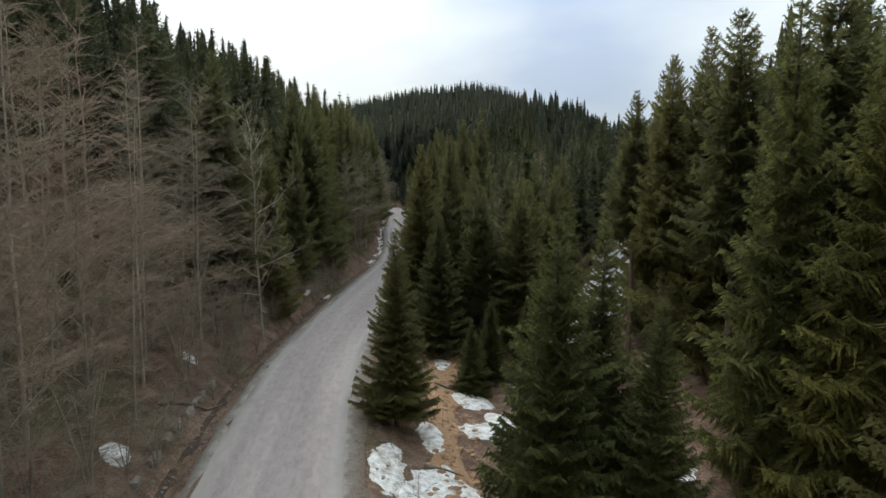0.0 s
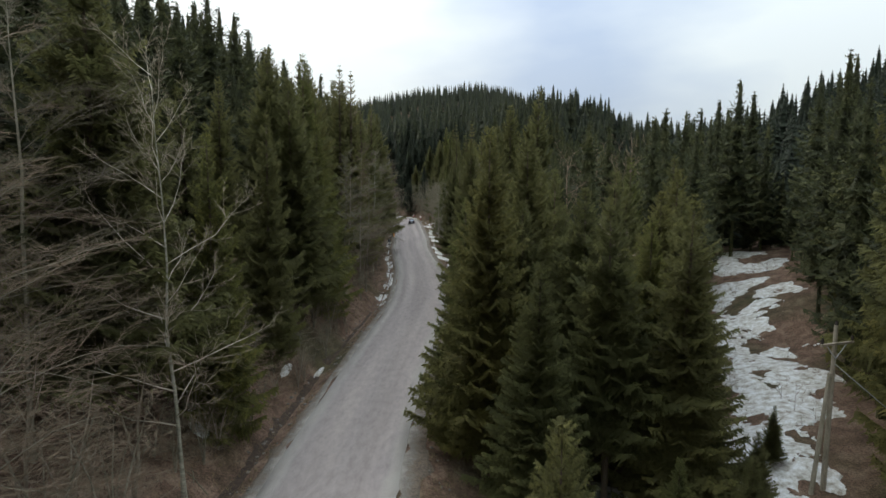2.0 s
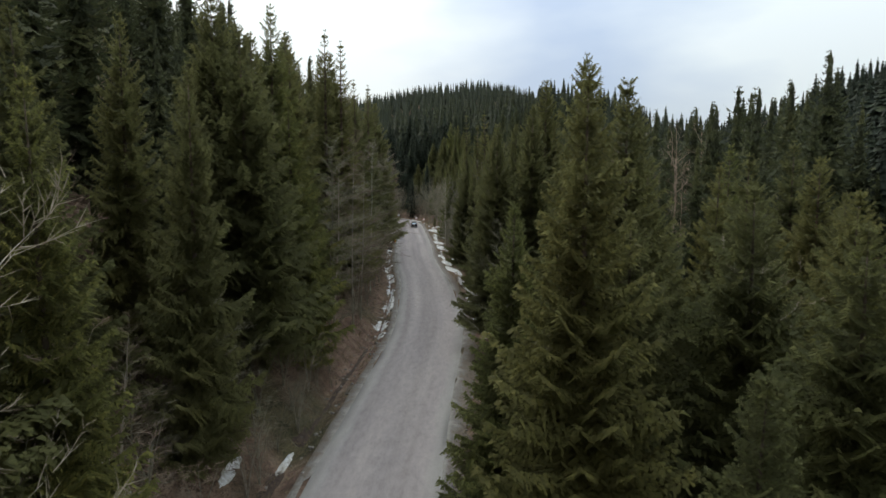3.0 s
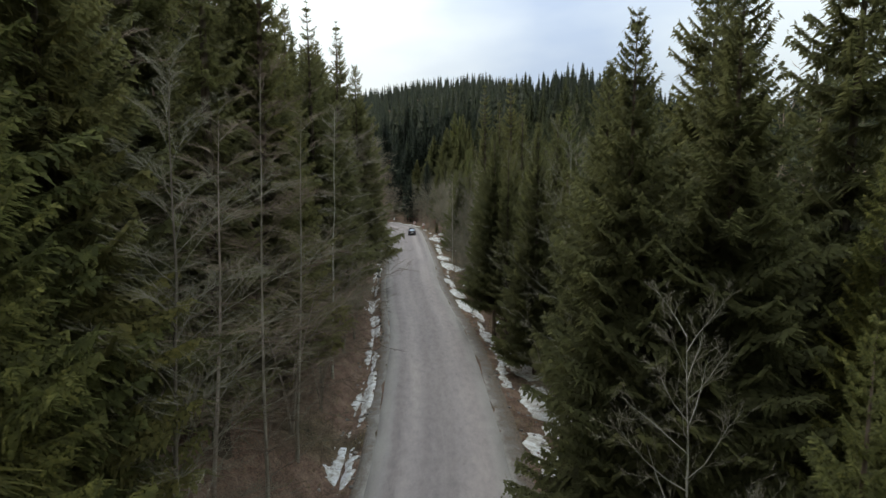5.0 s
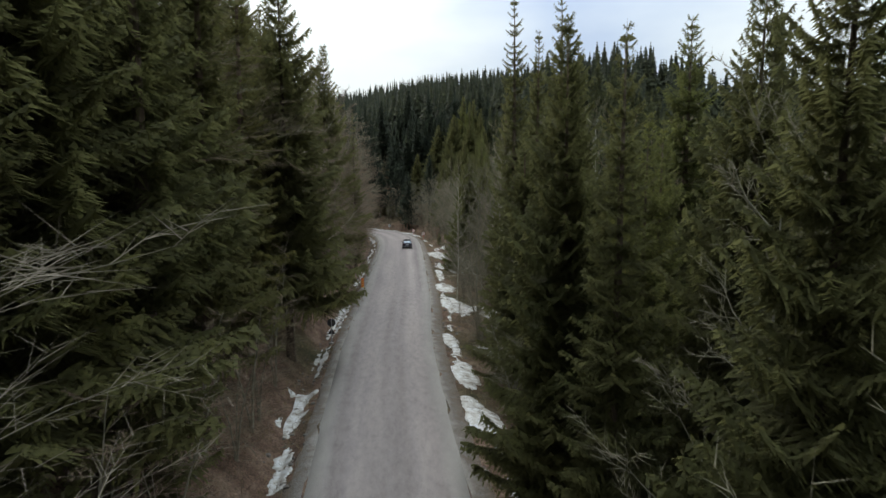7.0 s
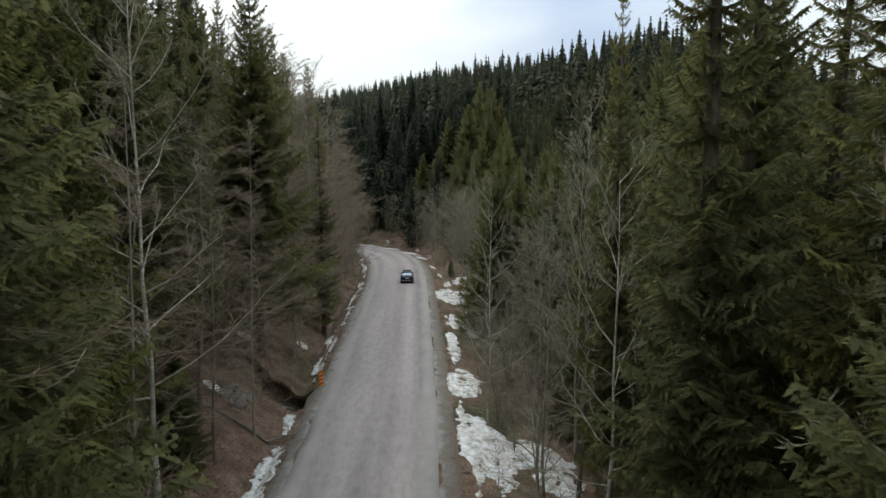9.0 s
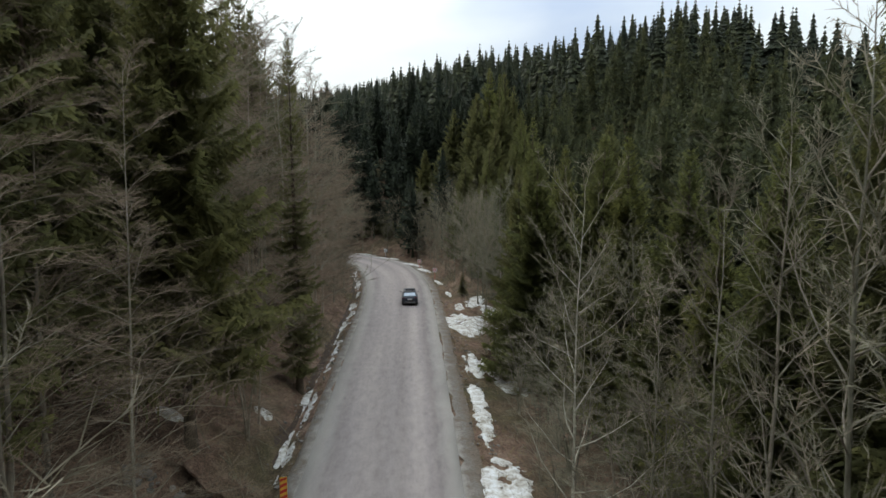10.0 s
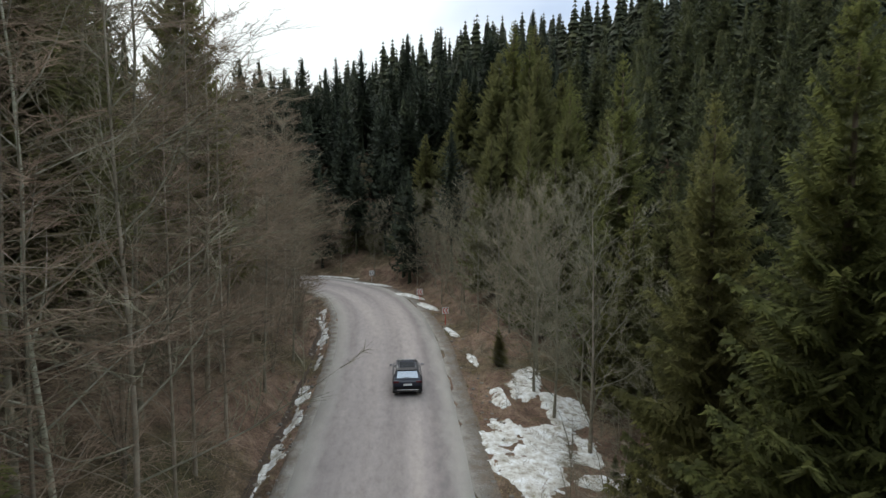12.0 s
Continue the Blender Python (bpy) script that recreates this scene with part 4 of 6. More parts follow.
    for _ in range(1600):
        sd = rng.choice((-1, -1, -1, 1))
        y = rng.choice((rng.uniform(8, 64), rng.uniform(92, 139), rng.uniform(182, 250), rng.uniform(140, 172))) if sd < 0 else rng.choice((rng.uniform(104, 208), rng.uniform(205, 258)))
        i = int(np.abs(RL[:, 1] - y).argmin())
        o = sd * (RL[i, 2] + (rng.uniform(3.2, 11) if sd < 0 else rng.uniform(3.6, 10) if y < 225 else rng.uniform(2.4, 8)))
        x, yy = RL[i, 0] + RN[i, 0] * o, RL[i, 1] + RN[i, 1] * o
        if not free(x, yy, 1.3) or (160 < y < 182 and sd < 0):
            continue
        plant("sapling", x, yy, tall=rng.uniform(4, 9) if sd < 0 else rng.uniform(3, 6.5) if y < 205 else rng.uniform(1.6, 3.2), pick=rng.choice((0, 1)) if sd < 0 else 2, slim=rng.uniform(0.9, 1.35), rng=rng)
        put(x, yy, 1.3)
        made += 1
        if made > 285:
            break
    # brush on the bank and in the clearing
    for _ in range(420):
        y = rng.uniform(18, 92)
        i = int(np.abs(RL[:, 1] - y).argmin())
        o = -(RL[i, 2] + rng.uniform(2.3, 8.5))
        x, yy = RL[i, 0] + RN[i, 0] * o, RL[i, 1] + RN[i, 1] * o
        if not free(x, yy, 1.0):
            continue
        plant("sapling", x, yy, tall=rng.uniform(1.8, 4.6), pick=rng.choice((0, 1, 1, 2)), slim=rng.uniform(1.0, 1.6), rng=rng)
        put(x, yy, 1.0)
    for _ in range(60):
        yy = rng.uniform(46, 104)
        x = 23.3 + 0.46 * (yy - 56) + rng.uniform(-5, 6)
        if free(x, yy, 1.2) and math.hypot(x - 24.5, yy - 55.8) > 2:
            plant("shrub", x, yy, tall=rng.uniform(0.8, 2.2), slim=rng.uniform(0.9, 1.4), rng=rng)
            put(x, yy, 1.2)
    # young spruces under the leafless trees
    for _ in range(150):
        y = rng.choice((rng.uniform(6, 54), rng.uniform(76, 128), rng.uniform(140, 215)))
        i = int(np.abs(RL[:, 1] - y).argmin())
        o = -(RL[i, 2] + rng.uniform(7.0 if y < 54 else 4.2, 13))
        x, yy = RL[i, 0] + RN[i, 0] * o, RL[i, 1] + RN[i, 1] * o
        if not free(x, yy, 1.2) or (170 < y < 180 and o > -13):
            continue
        plant("near", x, yy, tall=rng.uniform(2.2, 6.5), pick=rng.choice((0, 2)), slim=rng.uniform(0.9, 1.4), rng=rng)
        put(x, yy, 1.2)
    for _ in range(130):
        x, y = rng.uniform(38, 80), rng.uniform(92, 150)
        if abs(x - (22.7 + 0.46 * (y - 56))) > 4.5 or y > 106:
            DEEP["spruce"].append((x, y, rng.uniform(6, 13)))
    # low young spruces under the alders by the bend
    for _ in range(190):
        y = rng.uniform(198, 264)
        i = int(np.abs(RL[:420, 1] - y).argmin())
        o = RL[i, 2] + rng.uniform(3.6, 12)
        x, yy = RL[i, 0] + RN[i, 0] * o, RL[i, 1] + RN[i, 1] * o
        if across(x, yy)[0][0] < 3.4 or not free(x, yy, 1.3):
            continue
        plant("near", x, yy, tall=rng.uniform(3.5, 8) if y > 229 else rng.uniform(1.2, 3.6), pick=rng.choice((0, 2)), slim=rng.uniform(1.0, 1.4), rng=rng)
        put(x, yy, 1.6)
    # shrubs on the banks
    made = 0
    for _ in range(900):
        y = rng.uniform(4, 258) if rng.random() < 0.6 else rng.choice((rng.uniform(6, 60), rng.uniform(205, 258)))
        i = int(np.abs(RL[:, 1] - y).argmin())
        sd = rng.choice((-1, -1, 1))
        o = sd * (RL[i, 2] + rng.uniform(2.4, 6.5))
        x, yy = RL[i, 0] + RN[i, 0] * o, RL[i, 1] + RN[i, 1] * o
        if across(x, yy)[0][0] < 2.2 or not free(x, yy, 1.0) or (sd > 0 and y < 95 and rng.random() < 0.6):
            continue
        plant("shrub", x, yy, tall=rng.uniform(0.9, 2.6), slim=rng.uniform(0.9, 1.5), rng=rng)
        put(x, yy, 1.0)
        made += 1
        if made > 270:
            break


scatter()


def stamp(name, soups, material, places, seed, label, category="forest"):
    """Joins many copies of a few plain trees into one far wood. places: rows of x, y, height."""
    rng = np.random.RandomState(seed)
    p = np.array(places, float)
    z = ground_z(p[:, 0], p[:, 1])
    shapes = [(np.array(s.v, float), h, s.f) for s, h in soups]
    verts, sizes, corners, k = [], [], [], 0
    for (x, y, tall), gz0 in zip(p, z):
        v, h, f = shapes[rng.randint(len(shapes))]
        a, s = rng.uniform(0, 6.283), tall / h
        w = s * rng.uniform(0.85, 1.25)
        ca, sa = math.cos(a) * w, math.sin(a) * w
        verts.append(np.stack([x + v[:, 0] * ca - v[:, 1] * sa, y + v[:, 0] * sa + v[:, 1] * ca, gz0 + v[:, 2] * s], 1))
        for g in f:
            sizes.append(len(g))
            corners.extend([c + k for c in g])
        k += len(v)
    verts = np.concatenate(verts)
    me = bpy.data.meshes.new(name)
    me.vertices.add(len(verts))
    me.vertices.foreach_set("co", verts.ravel())
    me.loops.add(len(corners))
    me.loops.foreach_set("vertex_index", corners)
    me.polygons.add(len(sizes))
    me.polygons.foreach_set("loop_start", np.concatenate([[0], np.cumsum(sizes)[:-1]]).astype(np.int32))
    me.materials.append(material)
    me.update(calc_edges=True)
    return tagged(new(name, me), label, category, kind="stuff")


def whole(tr_cr, height):
    """One soup from a trunk and a crown."""
    tr, cr = tr_cr
    out = Soup()
    out.v = list(cr.v) + list(tr.v)
    out.f = list(cr.f) + [tuple(i + len(cr.v) for i in g) for g in tr.f]
    return out, height


def far_spruce(seed, whorls, arms, reach=2.7, height=22.0):
    """A far spruce: a narrow spire of drooping boughs round a dark core."""
    rng = np.random.RandomState(seed)
    out = Soup()
    bare = rng.uniform(0.06, 0.16)
    out.tube([np.array((0, 0, -0.3)), np.array((0, 0, height * 0.6)), np.array((0, 0, height))], [0.22, 0.12, 0], 3)
    k = len(out.v)
    ring = [np.array((0.5 * reach * math.cos(a), 0.5 * reach * math.sin(a), height * bare)) for a in (0, 1.26, 2.51, 3.77, 5.03)]
    out.v += ring + [np.array((0, 0, height * 0.93))]
    out.f += [(k + q, k + (q + 1) % 5, k + 5) for q in range(5)]
    for w in range(whorls):
        rel = ((w + rng.uniform(-0.3, 0.3)) / whorls) if w > 0 else 0.0
        rel = min(max(rel, 0.0), 0.985)
        z = height * (bare + (0.985 - bare) * rel)
        r = reach * (0.02 + 0.98 * (1 - rel) ** 0.95) * rng.uniform(0.75, 1.12)
        a0 = rng.uniform(0, 6.28)
        for q in range(arms):
            if rng.rand() < 0.10:
                continue
            a = a0 + 6.283 * q / arms + rng.uniform(-0.35, 0.35)
            ln = r * rng.uniform(0.65, 1.2)
            wd = 0.34 * ln + 0.14
            o, sd = np.array((math.cos(a), math.sin(a), 0)), np.array((-math.sin(a), math.cos(a), 0))
            drop = ln * rng.uniform(0.25, 0.55) * (1 - 0.6 * rel)
            p = len(out.v)
            out.v += [np.array((0, 0, min(z + 0.6 * ln + 0.3, height))), o * ln * 0.62 + sd * wd + np.array((0, 0, z - 0.35 * drop)), o * ln + np.array((0, 0, z - drop)), o * ln * 0.62 - sd * wd + np.array((0, 0, z - 0.35 * drop))]
            out.f += [(p, p + 1, p + 2), (p, p + 2, p + 3)]
    return out, height


def jitter(n, x0, x1, y0, y1, tall0, tall1, keep, seed):
    rng = np.random.RandomState(seed)
    cell = math.sqrt((x1 - x0) * (y1 - y0) / n)
    gx, gy = np.meshgrid(np.arange(x0, x1, cell), np.arange(y0, y1, cell))
    x = (gx + rng.uniform(-0.6, 0.6, gx.shape) * cell).ravel()
    y = (gy + rng.uniform(-0.6, 0.6, gy.shape) * cell).ravel()
    tall = tall0 + (tall1 - tall0) * rng.beta(2.2, 1.6, len(x))
    ok = keep(x, y)
    return np.stack([x, y, tall], 1)[ok]


def shoulder(x, y):
    """Where leafless woods stand on the far mountain."""
    return np.exp(-((x - 150) / 48) ** 2 - ((y - 640) / 70) ** 2) + 0.45 * grain(x, y, 26, 77) - 0.12


def past_edge(x, y):
    return across(x, y)[0]


def beyond(x, y):
    return (past_edge(x, y) > 6) & ~((x > -41) & (x < 51) & (y > -14) & (y < 271))


deep = [whole(spruce_soup(51 + q, 22, 3.9, (0.16, 0.34, 0.26)[q], 30, 6, 4, 0.95, False, 20, 8, 0.45), 22) for q in range(3)]
coarse = [far_spruce(61 + q, 25 + q % 2 * 4, 8, (4.0, 4.6, 3.7, 4.8, 4.2)[q]) for q in range(5)]
rough_spruce = [far_spruce(66 + q, 11, 6, 3.2 + 0.4 * q) for q in range(3)]
bare_deep = [whole(broadleaf_soup(91 + q, 18, 5.2, 16, 5, 3, 0.6, 0.2), 18) for q in range(2)]
bare_far = [whole(broadleaf_soup(96, 18, 5.0, 10, 4, 2, 0.5, 0.2, 1.6), 18)]
stamp("inner_forest", deep, M_NEEDLE_SHADE, DEEP["spruce"], 1, "dark spruce forest behind the roadside trees")
stamp("bare_wood", bare_deep, M_TWIG_R, DEEP["beech"], 2, "leafless brown beech wood behind the roadside trees")
slope = jitter(1000, -105, -34, -10, 330, 15, 27, beyond, 1)
stamp("slope_forest", deep, M_NEEDLE_FAR_SHADE, slope[slope[:, 0] > -70], 9, "dark spruce forest above the road on the valley slope")
stamp("hillside_forest", coarse, M_NEEDLE_FAR_SHADE, slope[slope[:, 0] <= -70], 3, "dense dark spruce forest high on the valley slope")
stamp("valley_forest", coarse, M_NEEDLE_FAR_SHADE, jitter(1200, 46, 190, -10, 330, 9, 20, beyond, 2), 4, "dense dark spruce forest across the valley")
knob = jitter(1900, -85, 130, 255, 430, 9, 22, lambda x, y: (past_edge(x, y) > 3.5) & ~((x < 51) & (y < 271) & (past_edge(x, y) > 9)), 3)
front = (past_edge(knob[:, 0], knob[:, 1]) < 38) & (knob[:, 0] < 60)
stamp("bend_forest", deep, M_NEEDLE_FAR_SHADE, knob[front], 8, "dark spruce forest rising behind the bend")
stamp("knob_forest", coarse, M_NEEDLE_FAR_SHADE, knob[~front], 5, "dark spruce forest on the hill beyond the bend")
stamp("mountain_forest", rough_spruce, M_NEEDLE_FAR_SHADE, jitter(6200, -260, 330, 428, 790, 9, 23, lambda x, y: (past_edge(x, y) > 7) & (shoulder(x, y) < 0.25), 4), 6, "far spruce-covered mountain under the clouds")
stamp("mountain_bare_wood", bare_far, M_TWIG_G, jitter(520, 60, 260, 520, 730, 13, 19, lambda x, y: shoulder(x, y) > 0.1, 7), 7, "grey-brown leafless trees on the far mountain")

# ---- snow ----
SNOW_SEED = [0]


def snow_sheet(px, py, rim, thick, seed):
    """Old snow on a grid of places: it lies where rim and blotches are above nought, melted through in holes."""
    f = rim + 0.36 * grain(px, py, 1.6, seed) + 0.36 * grain(px, py, 0.7, seed + 1) + 0.26 * grain(px, py, 0.33, seed + 2) + 0.14 * grain(px, py, 0.16, seed + 4)
    lift = np.where(f > 0, 0.02 + 0.7 * thick * np.clip(rim + 0.30 * grain(px, py, 1.6, seed) + 0.12 * grain(px, py, 0.7, seed + 1), 0, 1) ** 0.8, np.maximum(f, -1.0) * 0.5 - 0.01)
    z = ground_z(px.ravel(), py.ravel()).reshape(px.shape) + lift + 0.05 * thick * grain(px, py, 0.5, seed + 3)
    r, c = px.shape
    use = np.maximum(np.maximum(f[:-1, :-1], f[1:, :-1]), np.maximum(f[:-1, 1:], f[1:, 1:])) > 0
    left = use.copy()
    for i0, j0 in zip(*np.nonzero(use)):
        if not left[i0, j0]:
            continue
        left[i0, j0] = False
        todo, cells = [(i0, j0)], []
        while todo:
            i, j = todo.pop()
            cells.append((i, j))
            for a, b in ((i - 1, j), (i + 1, j), (i, j - 1), (i, j + 1), (i - 1, j - 1), (i + 1, j + 1), (i - 1, j + 1), (i + 1, j - 1)):
                if 0 <= a < r - 1 and 0 <= b < c - 1 and left[a, b]:
                    left[a, b] = False
                    todo.append((a, b))
        if len(cells) < 24:
            continue
        ids, verts, faces = {}, [], []
        for i, j in cells:
            for p in ((i, j), (i, j + 1), (i + 1, j + 1), (i + 1, j)):
                if p not in ids:
                    ids[p] = len(verts)
                    verts.append((px[p], py[p], z[p]))
            faces.append((ids[i, j], ids[i, j + 1], ids[i + 1, j + 1], ids[i + 1, j]))
        tagged(new("snow_patch", mesh_of("snow_patch", verts, faces, M_SNOW, True)), "patch of old white snow melting on the ground", "snow patch", "snow patches")


def snow(x, y, rx, ry, turn=0.0, thick=0.16, seed=0):
    """An old snow patch that lies on the ground and thins out to a ragged rim."""
    SNOW_SEED[0] += 1
    cell = max(0.09, max(rx, ry) / 34)
    u, v = np.meshgrid(np.arange(-1.35 * rx, 1.36 * rx, cell), np.arange(-1.35 * ry, 1.36 * ry, cell))
    ca, sa = math.cos(radians(turn)), math.sin(radians(turn))
    rim = 0.92 - 0.95 * ((u / rx) ** 2 + (v / ry) ** 2)
    snow_sheet(x + u * ca - v * sa, y + u * sa + v * ca, np.clip(rim, -1, 0.42), thick, seed or SNOW_SEED[0] % 50 * 5 + 3)


def snow_line(side, y0, y1, off, width, seed, fill=0.75):
    """Ragged snow left along the road's edge, in lengths of a few metres."""
    rng = random.Random(seed)
    y = y0
    while y < y1:
        ln = rng.uniform(5.0, 9.0)
        sv = np.arange(y, min(y + ln, y1), 0.11)
        e = np.arange(-1.0, 1.01, 0.09)
        cx, hw = np.interp(sv, ROAD_Y[:, 1], ROAD_Y[:, 0]), np.interp(sv, ROAD_Y[:, 1], ROAD_Y[:, 2])
        slope = np.gradient(cx, sv)
        nx, ny = 1 / np.hypot(1, slope), -slope / np.hypot(1, slope)
        mid = off + 0.28 * grain(sv, 0 * sv, 3.0, seed + 20)
        o = side * (hw[:, None] + mid[:, None] + e[None, :])
        px, py = cx[:, None] + nx[:, None] * o, sv[:, None] + ny[:, None] * o
        live = width * (1.0 + 0.7 * grain(sv, 0 * sv + 5, 2.2, seed + 30)) * (1 if rng.random() < fill else 0.3)
        snow_sheet(px, py, np.clip((live[:, None] - np.abs(e)[None, :]) * 1.7, -1, 0.45), 0.13, seed * 7 + 1)
        y += ln


snow(5.6, 29.0, 1.0, 3.2, 4)
snow(7.6, 27.5, 1.1, 3.6, -20, 0.25)
snow(7.9, 34.2, 0.8, 2.2, 12, 0.25)
snow(4.9, 40.0, 0.7, 3.0, 0)
snow(10.9, 42.4, 1.5, 2.0, 30, 0.3)
snow(12.6, 38.4, 0.8, 1.6, 20, 0.25)
snow(8.6, 53.0, 0.9, 2.0, 0)
snow(20.5, 30.0, 2.2, 1.2, 10)
snow(18.0, 27.5, 1.2, 1.0, 10)
snow(16.5, 36.0, 2.0, 1.4, 40)
snow(9.0, 63.0, 1.0, 2.6, 0)
snow(-7.4, 69.0, 0.3, 1.5, 0, 0.1)
snow(-5.6, 72.0, 0.25, 1.6, -5, 0.1)
snow(-10.6, 61.5, 1.8, 1.6, 20)
snow(-9.0, 58.0, 0.9, 1.4, 10)
snow(-7.6, 27.0, 0.6, 0.9, 10)
snow(-9.6, 40.5, 0.6, 0.6, 10)
snow(7.9, 118.5, 1.2, 4.5, 12, 0.25)
snow(8.8, 109.0, 1.4, 4.6, 8, 0.3)
snow(7.4, 102.0, 0.9, 3.5, 4)
snow(6.4, 125.5, 0.7, 2.4, 4)
snow(5.4, 137.0, 1.0, 4.6, 14, 0.28)
snow(9.6, 134.5, 1.9, 3.0, 10, 0.25)
snow(4.4, 146.0, 0.9, 2.8, 6, 0.3)
snow(3.4, 154.5, 0.7, 2.2, 6)
snow(4.4, 168.5, 1.5, 4.6, 8, 0.3)
snow(7.2, 167.5, 1.6, 3.0, 12, 0.3)
snow(3.0, 179.5, 1.3, 3.4, 6, 0.3)
snow(2.3, 189.5, 0.6, 4.5, 4, 0.2)
snow(2.4, 198.0, 0.6, 3.6, 4, 0.2)
snow(3.6, 198.5, 0.7, 2.4, 8)
snow(4.4, 194.0, 0.7, 1.6, 20)
snow(1.9, 211.3, 1.6, 4.6, 8, 0.25)
snow(4.2, 213.4, 2.0, 2.4, 20, 0.25)
snow(5.0, 217.5, 1.3, 2.2, 0, 0.25)
snow(3.4, 221.0, 1.1, 3.2, -10, 0.25)
snow(5.8, 218.0, 1.0, 1.6, 0)
snow(1.4, 219.0, 0.5, 1.8, 8)
snow(0.2, 227.5, 0.4, 2.0, 8)
snow(-1.2, 235.5, 0.45, 2.2, 14)
snow(-3.7, 246.8, 0.9, 2.0, 28, 0.3)
snow(-6.4, 253.0, 1.0, 2.6, 48, 0.35)
snow(-11.5, 260.8, 0.7, 3.2, 62, 0.3)
snow(-17.0, 267.4, 0.6, 4.0, 74, 0.3)
snow(-12.2, 171.2, 0.5, 0.5, 0)
snow(-13.2, 180.0, 0.6, 0.6, 0)
snow(-10.6, 186.0, 0.5, 0.9, 0)
snow(9.2, 158.6, 1.2, 1.0, 20)
snow(11.6, 155.2, 1.3, 1.0, 50)
snow(12.4, 160.4, 1.0, 1.6, 0)
snow(10.2, 163.6, 0.8, 1.2, 10)
snow_line(-1, 96, 130, 1.4, 0.36, 1, 0.9)
snow_line(-1, 131, 143, 1.6, 0.5, 2, 1.0)
snow_line(-1, 146, 174, 1.5, 0.36, 3, 0.97)
snow_line(-1, 180, 247, 1.4, 0.27, 4, 0.85)
snow_line(1, 112, 152, 1.8, 0.35, 5, 0.35)
snow_line(1, 156, 200, 1.8, 0.3, 6, 0.3)
rs = random.Random(9)
# the snowy clearing below the pole
for k in range(60):
    yy = 42 + 66 * ((k + rs.uniform(0, 0.9)) / 60)
    wide = 1.6 + 0.06 * (yy - 42)
    snow(17.8 + 0.42 * (yy - 43) + rs.uniform(-1, 1) * wide, yy, rs.uniform(1.4, 2.7), rs.uniform(1.3, 2.6), rs.uniform(-30, 40), 0.16, 444)
for _ in range(34):
    yy = rs.uniform(20, 215)
    i0 = int(np.abs(RL[:, 1] - yy).argmin())
    snow(RL[i0, 0] + RL[i0, 2] + rs.uniform(5, 16), yy, rs.uniform(0.7, 1.7), rs.uniform(0.8, 2.0), rs.uniform(0, 180), 0.18)
# among the trees on the upper bank
for x0, y0 in ((-19, 70), (-16.4, 67), (-11.4, 63.6), (-12.4, 84), (-26, 189), (-23, 188), (-29, 219), (-24, 210)):
    snow(x0, y0, 1.9, 1.3, x0 * 7 % 90, 0.2)

# ---- stream bed, stones, fallen wood ----


def stream_bed():
    ys = np.arange(16, 62, 0.8)
    rng = np.random.RandomState(3)
    verts, w = [], 7
    for y in ys:
        half = 1.35 + 0.35 * math.sin(y * 0.31) + 0.2 * math.sin(y * 0.9)
        cx = 9.2 + 0.5 * math.sin(y * 0.12) - 0.012 * (y - 30)
        for k in range(w):
            verts.append((cx + half * (k / (w - 1) * 2 - 1) + rng.uniform(-0.12, 0.12), y, 0))
    v = np.array(verts)
    mid = np.tile(1 - np.abs(np.linspace(-1, 1, w)) ** 4, len(ys))
    v[:, 2] = ground_z(v[:, 0], v[:, 1]) + 0.06 * mid - 0.05 * (1 - mid)
    faces = [(r * w + k, r * w + k + 1, (r + 1) * w + k + 1, (r + 1) * w + k) for r in range(len(ys) - 1) for k in range(w - 1)]
    tagged(new("stream_bed", mesh_of("stream_bed", v, faces, M_CLAY, True)), "ochre gravelly bed of a small stream below the road", "stream bed", kind="structure")


stream_bed()


def stones(name, places, material, label, seed):
    """Small angular stones, joined."""
    rng = np.random.RandomState(seed)
    bm0 = bmesh.new()
    bmesh.ops.create_icosphere(bm0, subdivisions=1, radius=1.0)
    base = np.array([v.co[:] for v in bm0.verts])
    tri = [tuple(v.index for v in f.verts) for f in bm0.faces]
    bm0.free()
    p = np.array([(a, b) for a, b, _ in places])
    z = ground_z(p[:, 0], p[:, 1])
    verts, faces = [], []
    for (x, y, r), zz in zip(places, z):
        k = len(verts)
        sh = base * rng.uniform(0.7, 1.25, base.shape) * (r * rng.uniform(0.7, 1.4), r * rng.uniform(0.7, 1.4), r * rng.uniform(0.45, 0.8))
        a = rng.uniform(0, 6.28)
        for q in sh:
            verts.append((x + q[0] * math.cos(a) - q[1] * math.sin(a), y + q[0] * math.sin(a) + q[1] * math.cos(a), zz + q[2] + r * 0.15))
        faces += [(k + i, k + j, k + m) for i, j, m in tri]
    tagged(new(name, mesh_of(name, verts, faces, material)), label, "stones", kind="stuff")


def roadside_places(n, side, lo, hi, r0, r1, y0, y1, seed):
    rng = random.Random(seed)
    out = []
    for _ in range(n):
        i = int(np.abs(RL[:, 1] - rng.uniform(y0, y1)).argmin())
        o = side * (RL[i, 2] + rng.uniform(lo, hi))
        j = rng.uniform(-0.7, 0.7)
        out.append((RL[i, 0] + RN[i, 0] * o + RT[i, 0] * j, RL[i, 1] + RN[i, 1] * o + RT[i, 1] * j, rng.uniform(r0, r1) ** 1.0))
    return out


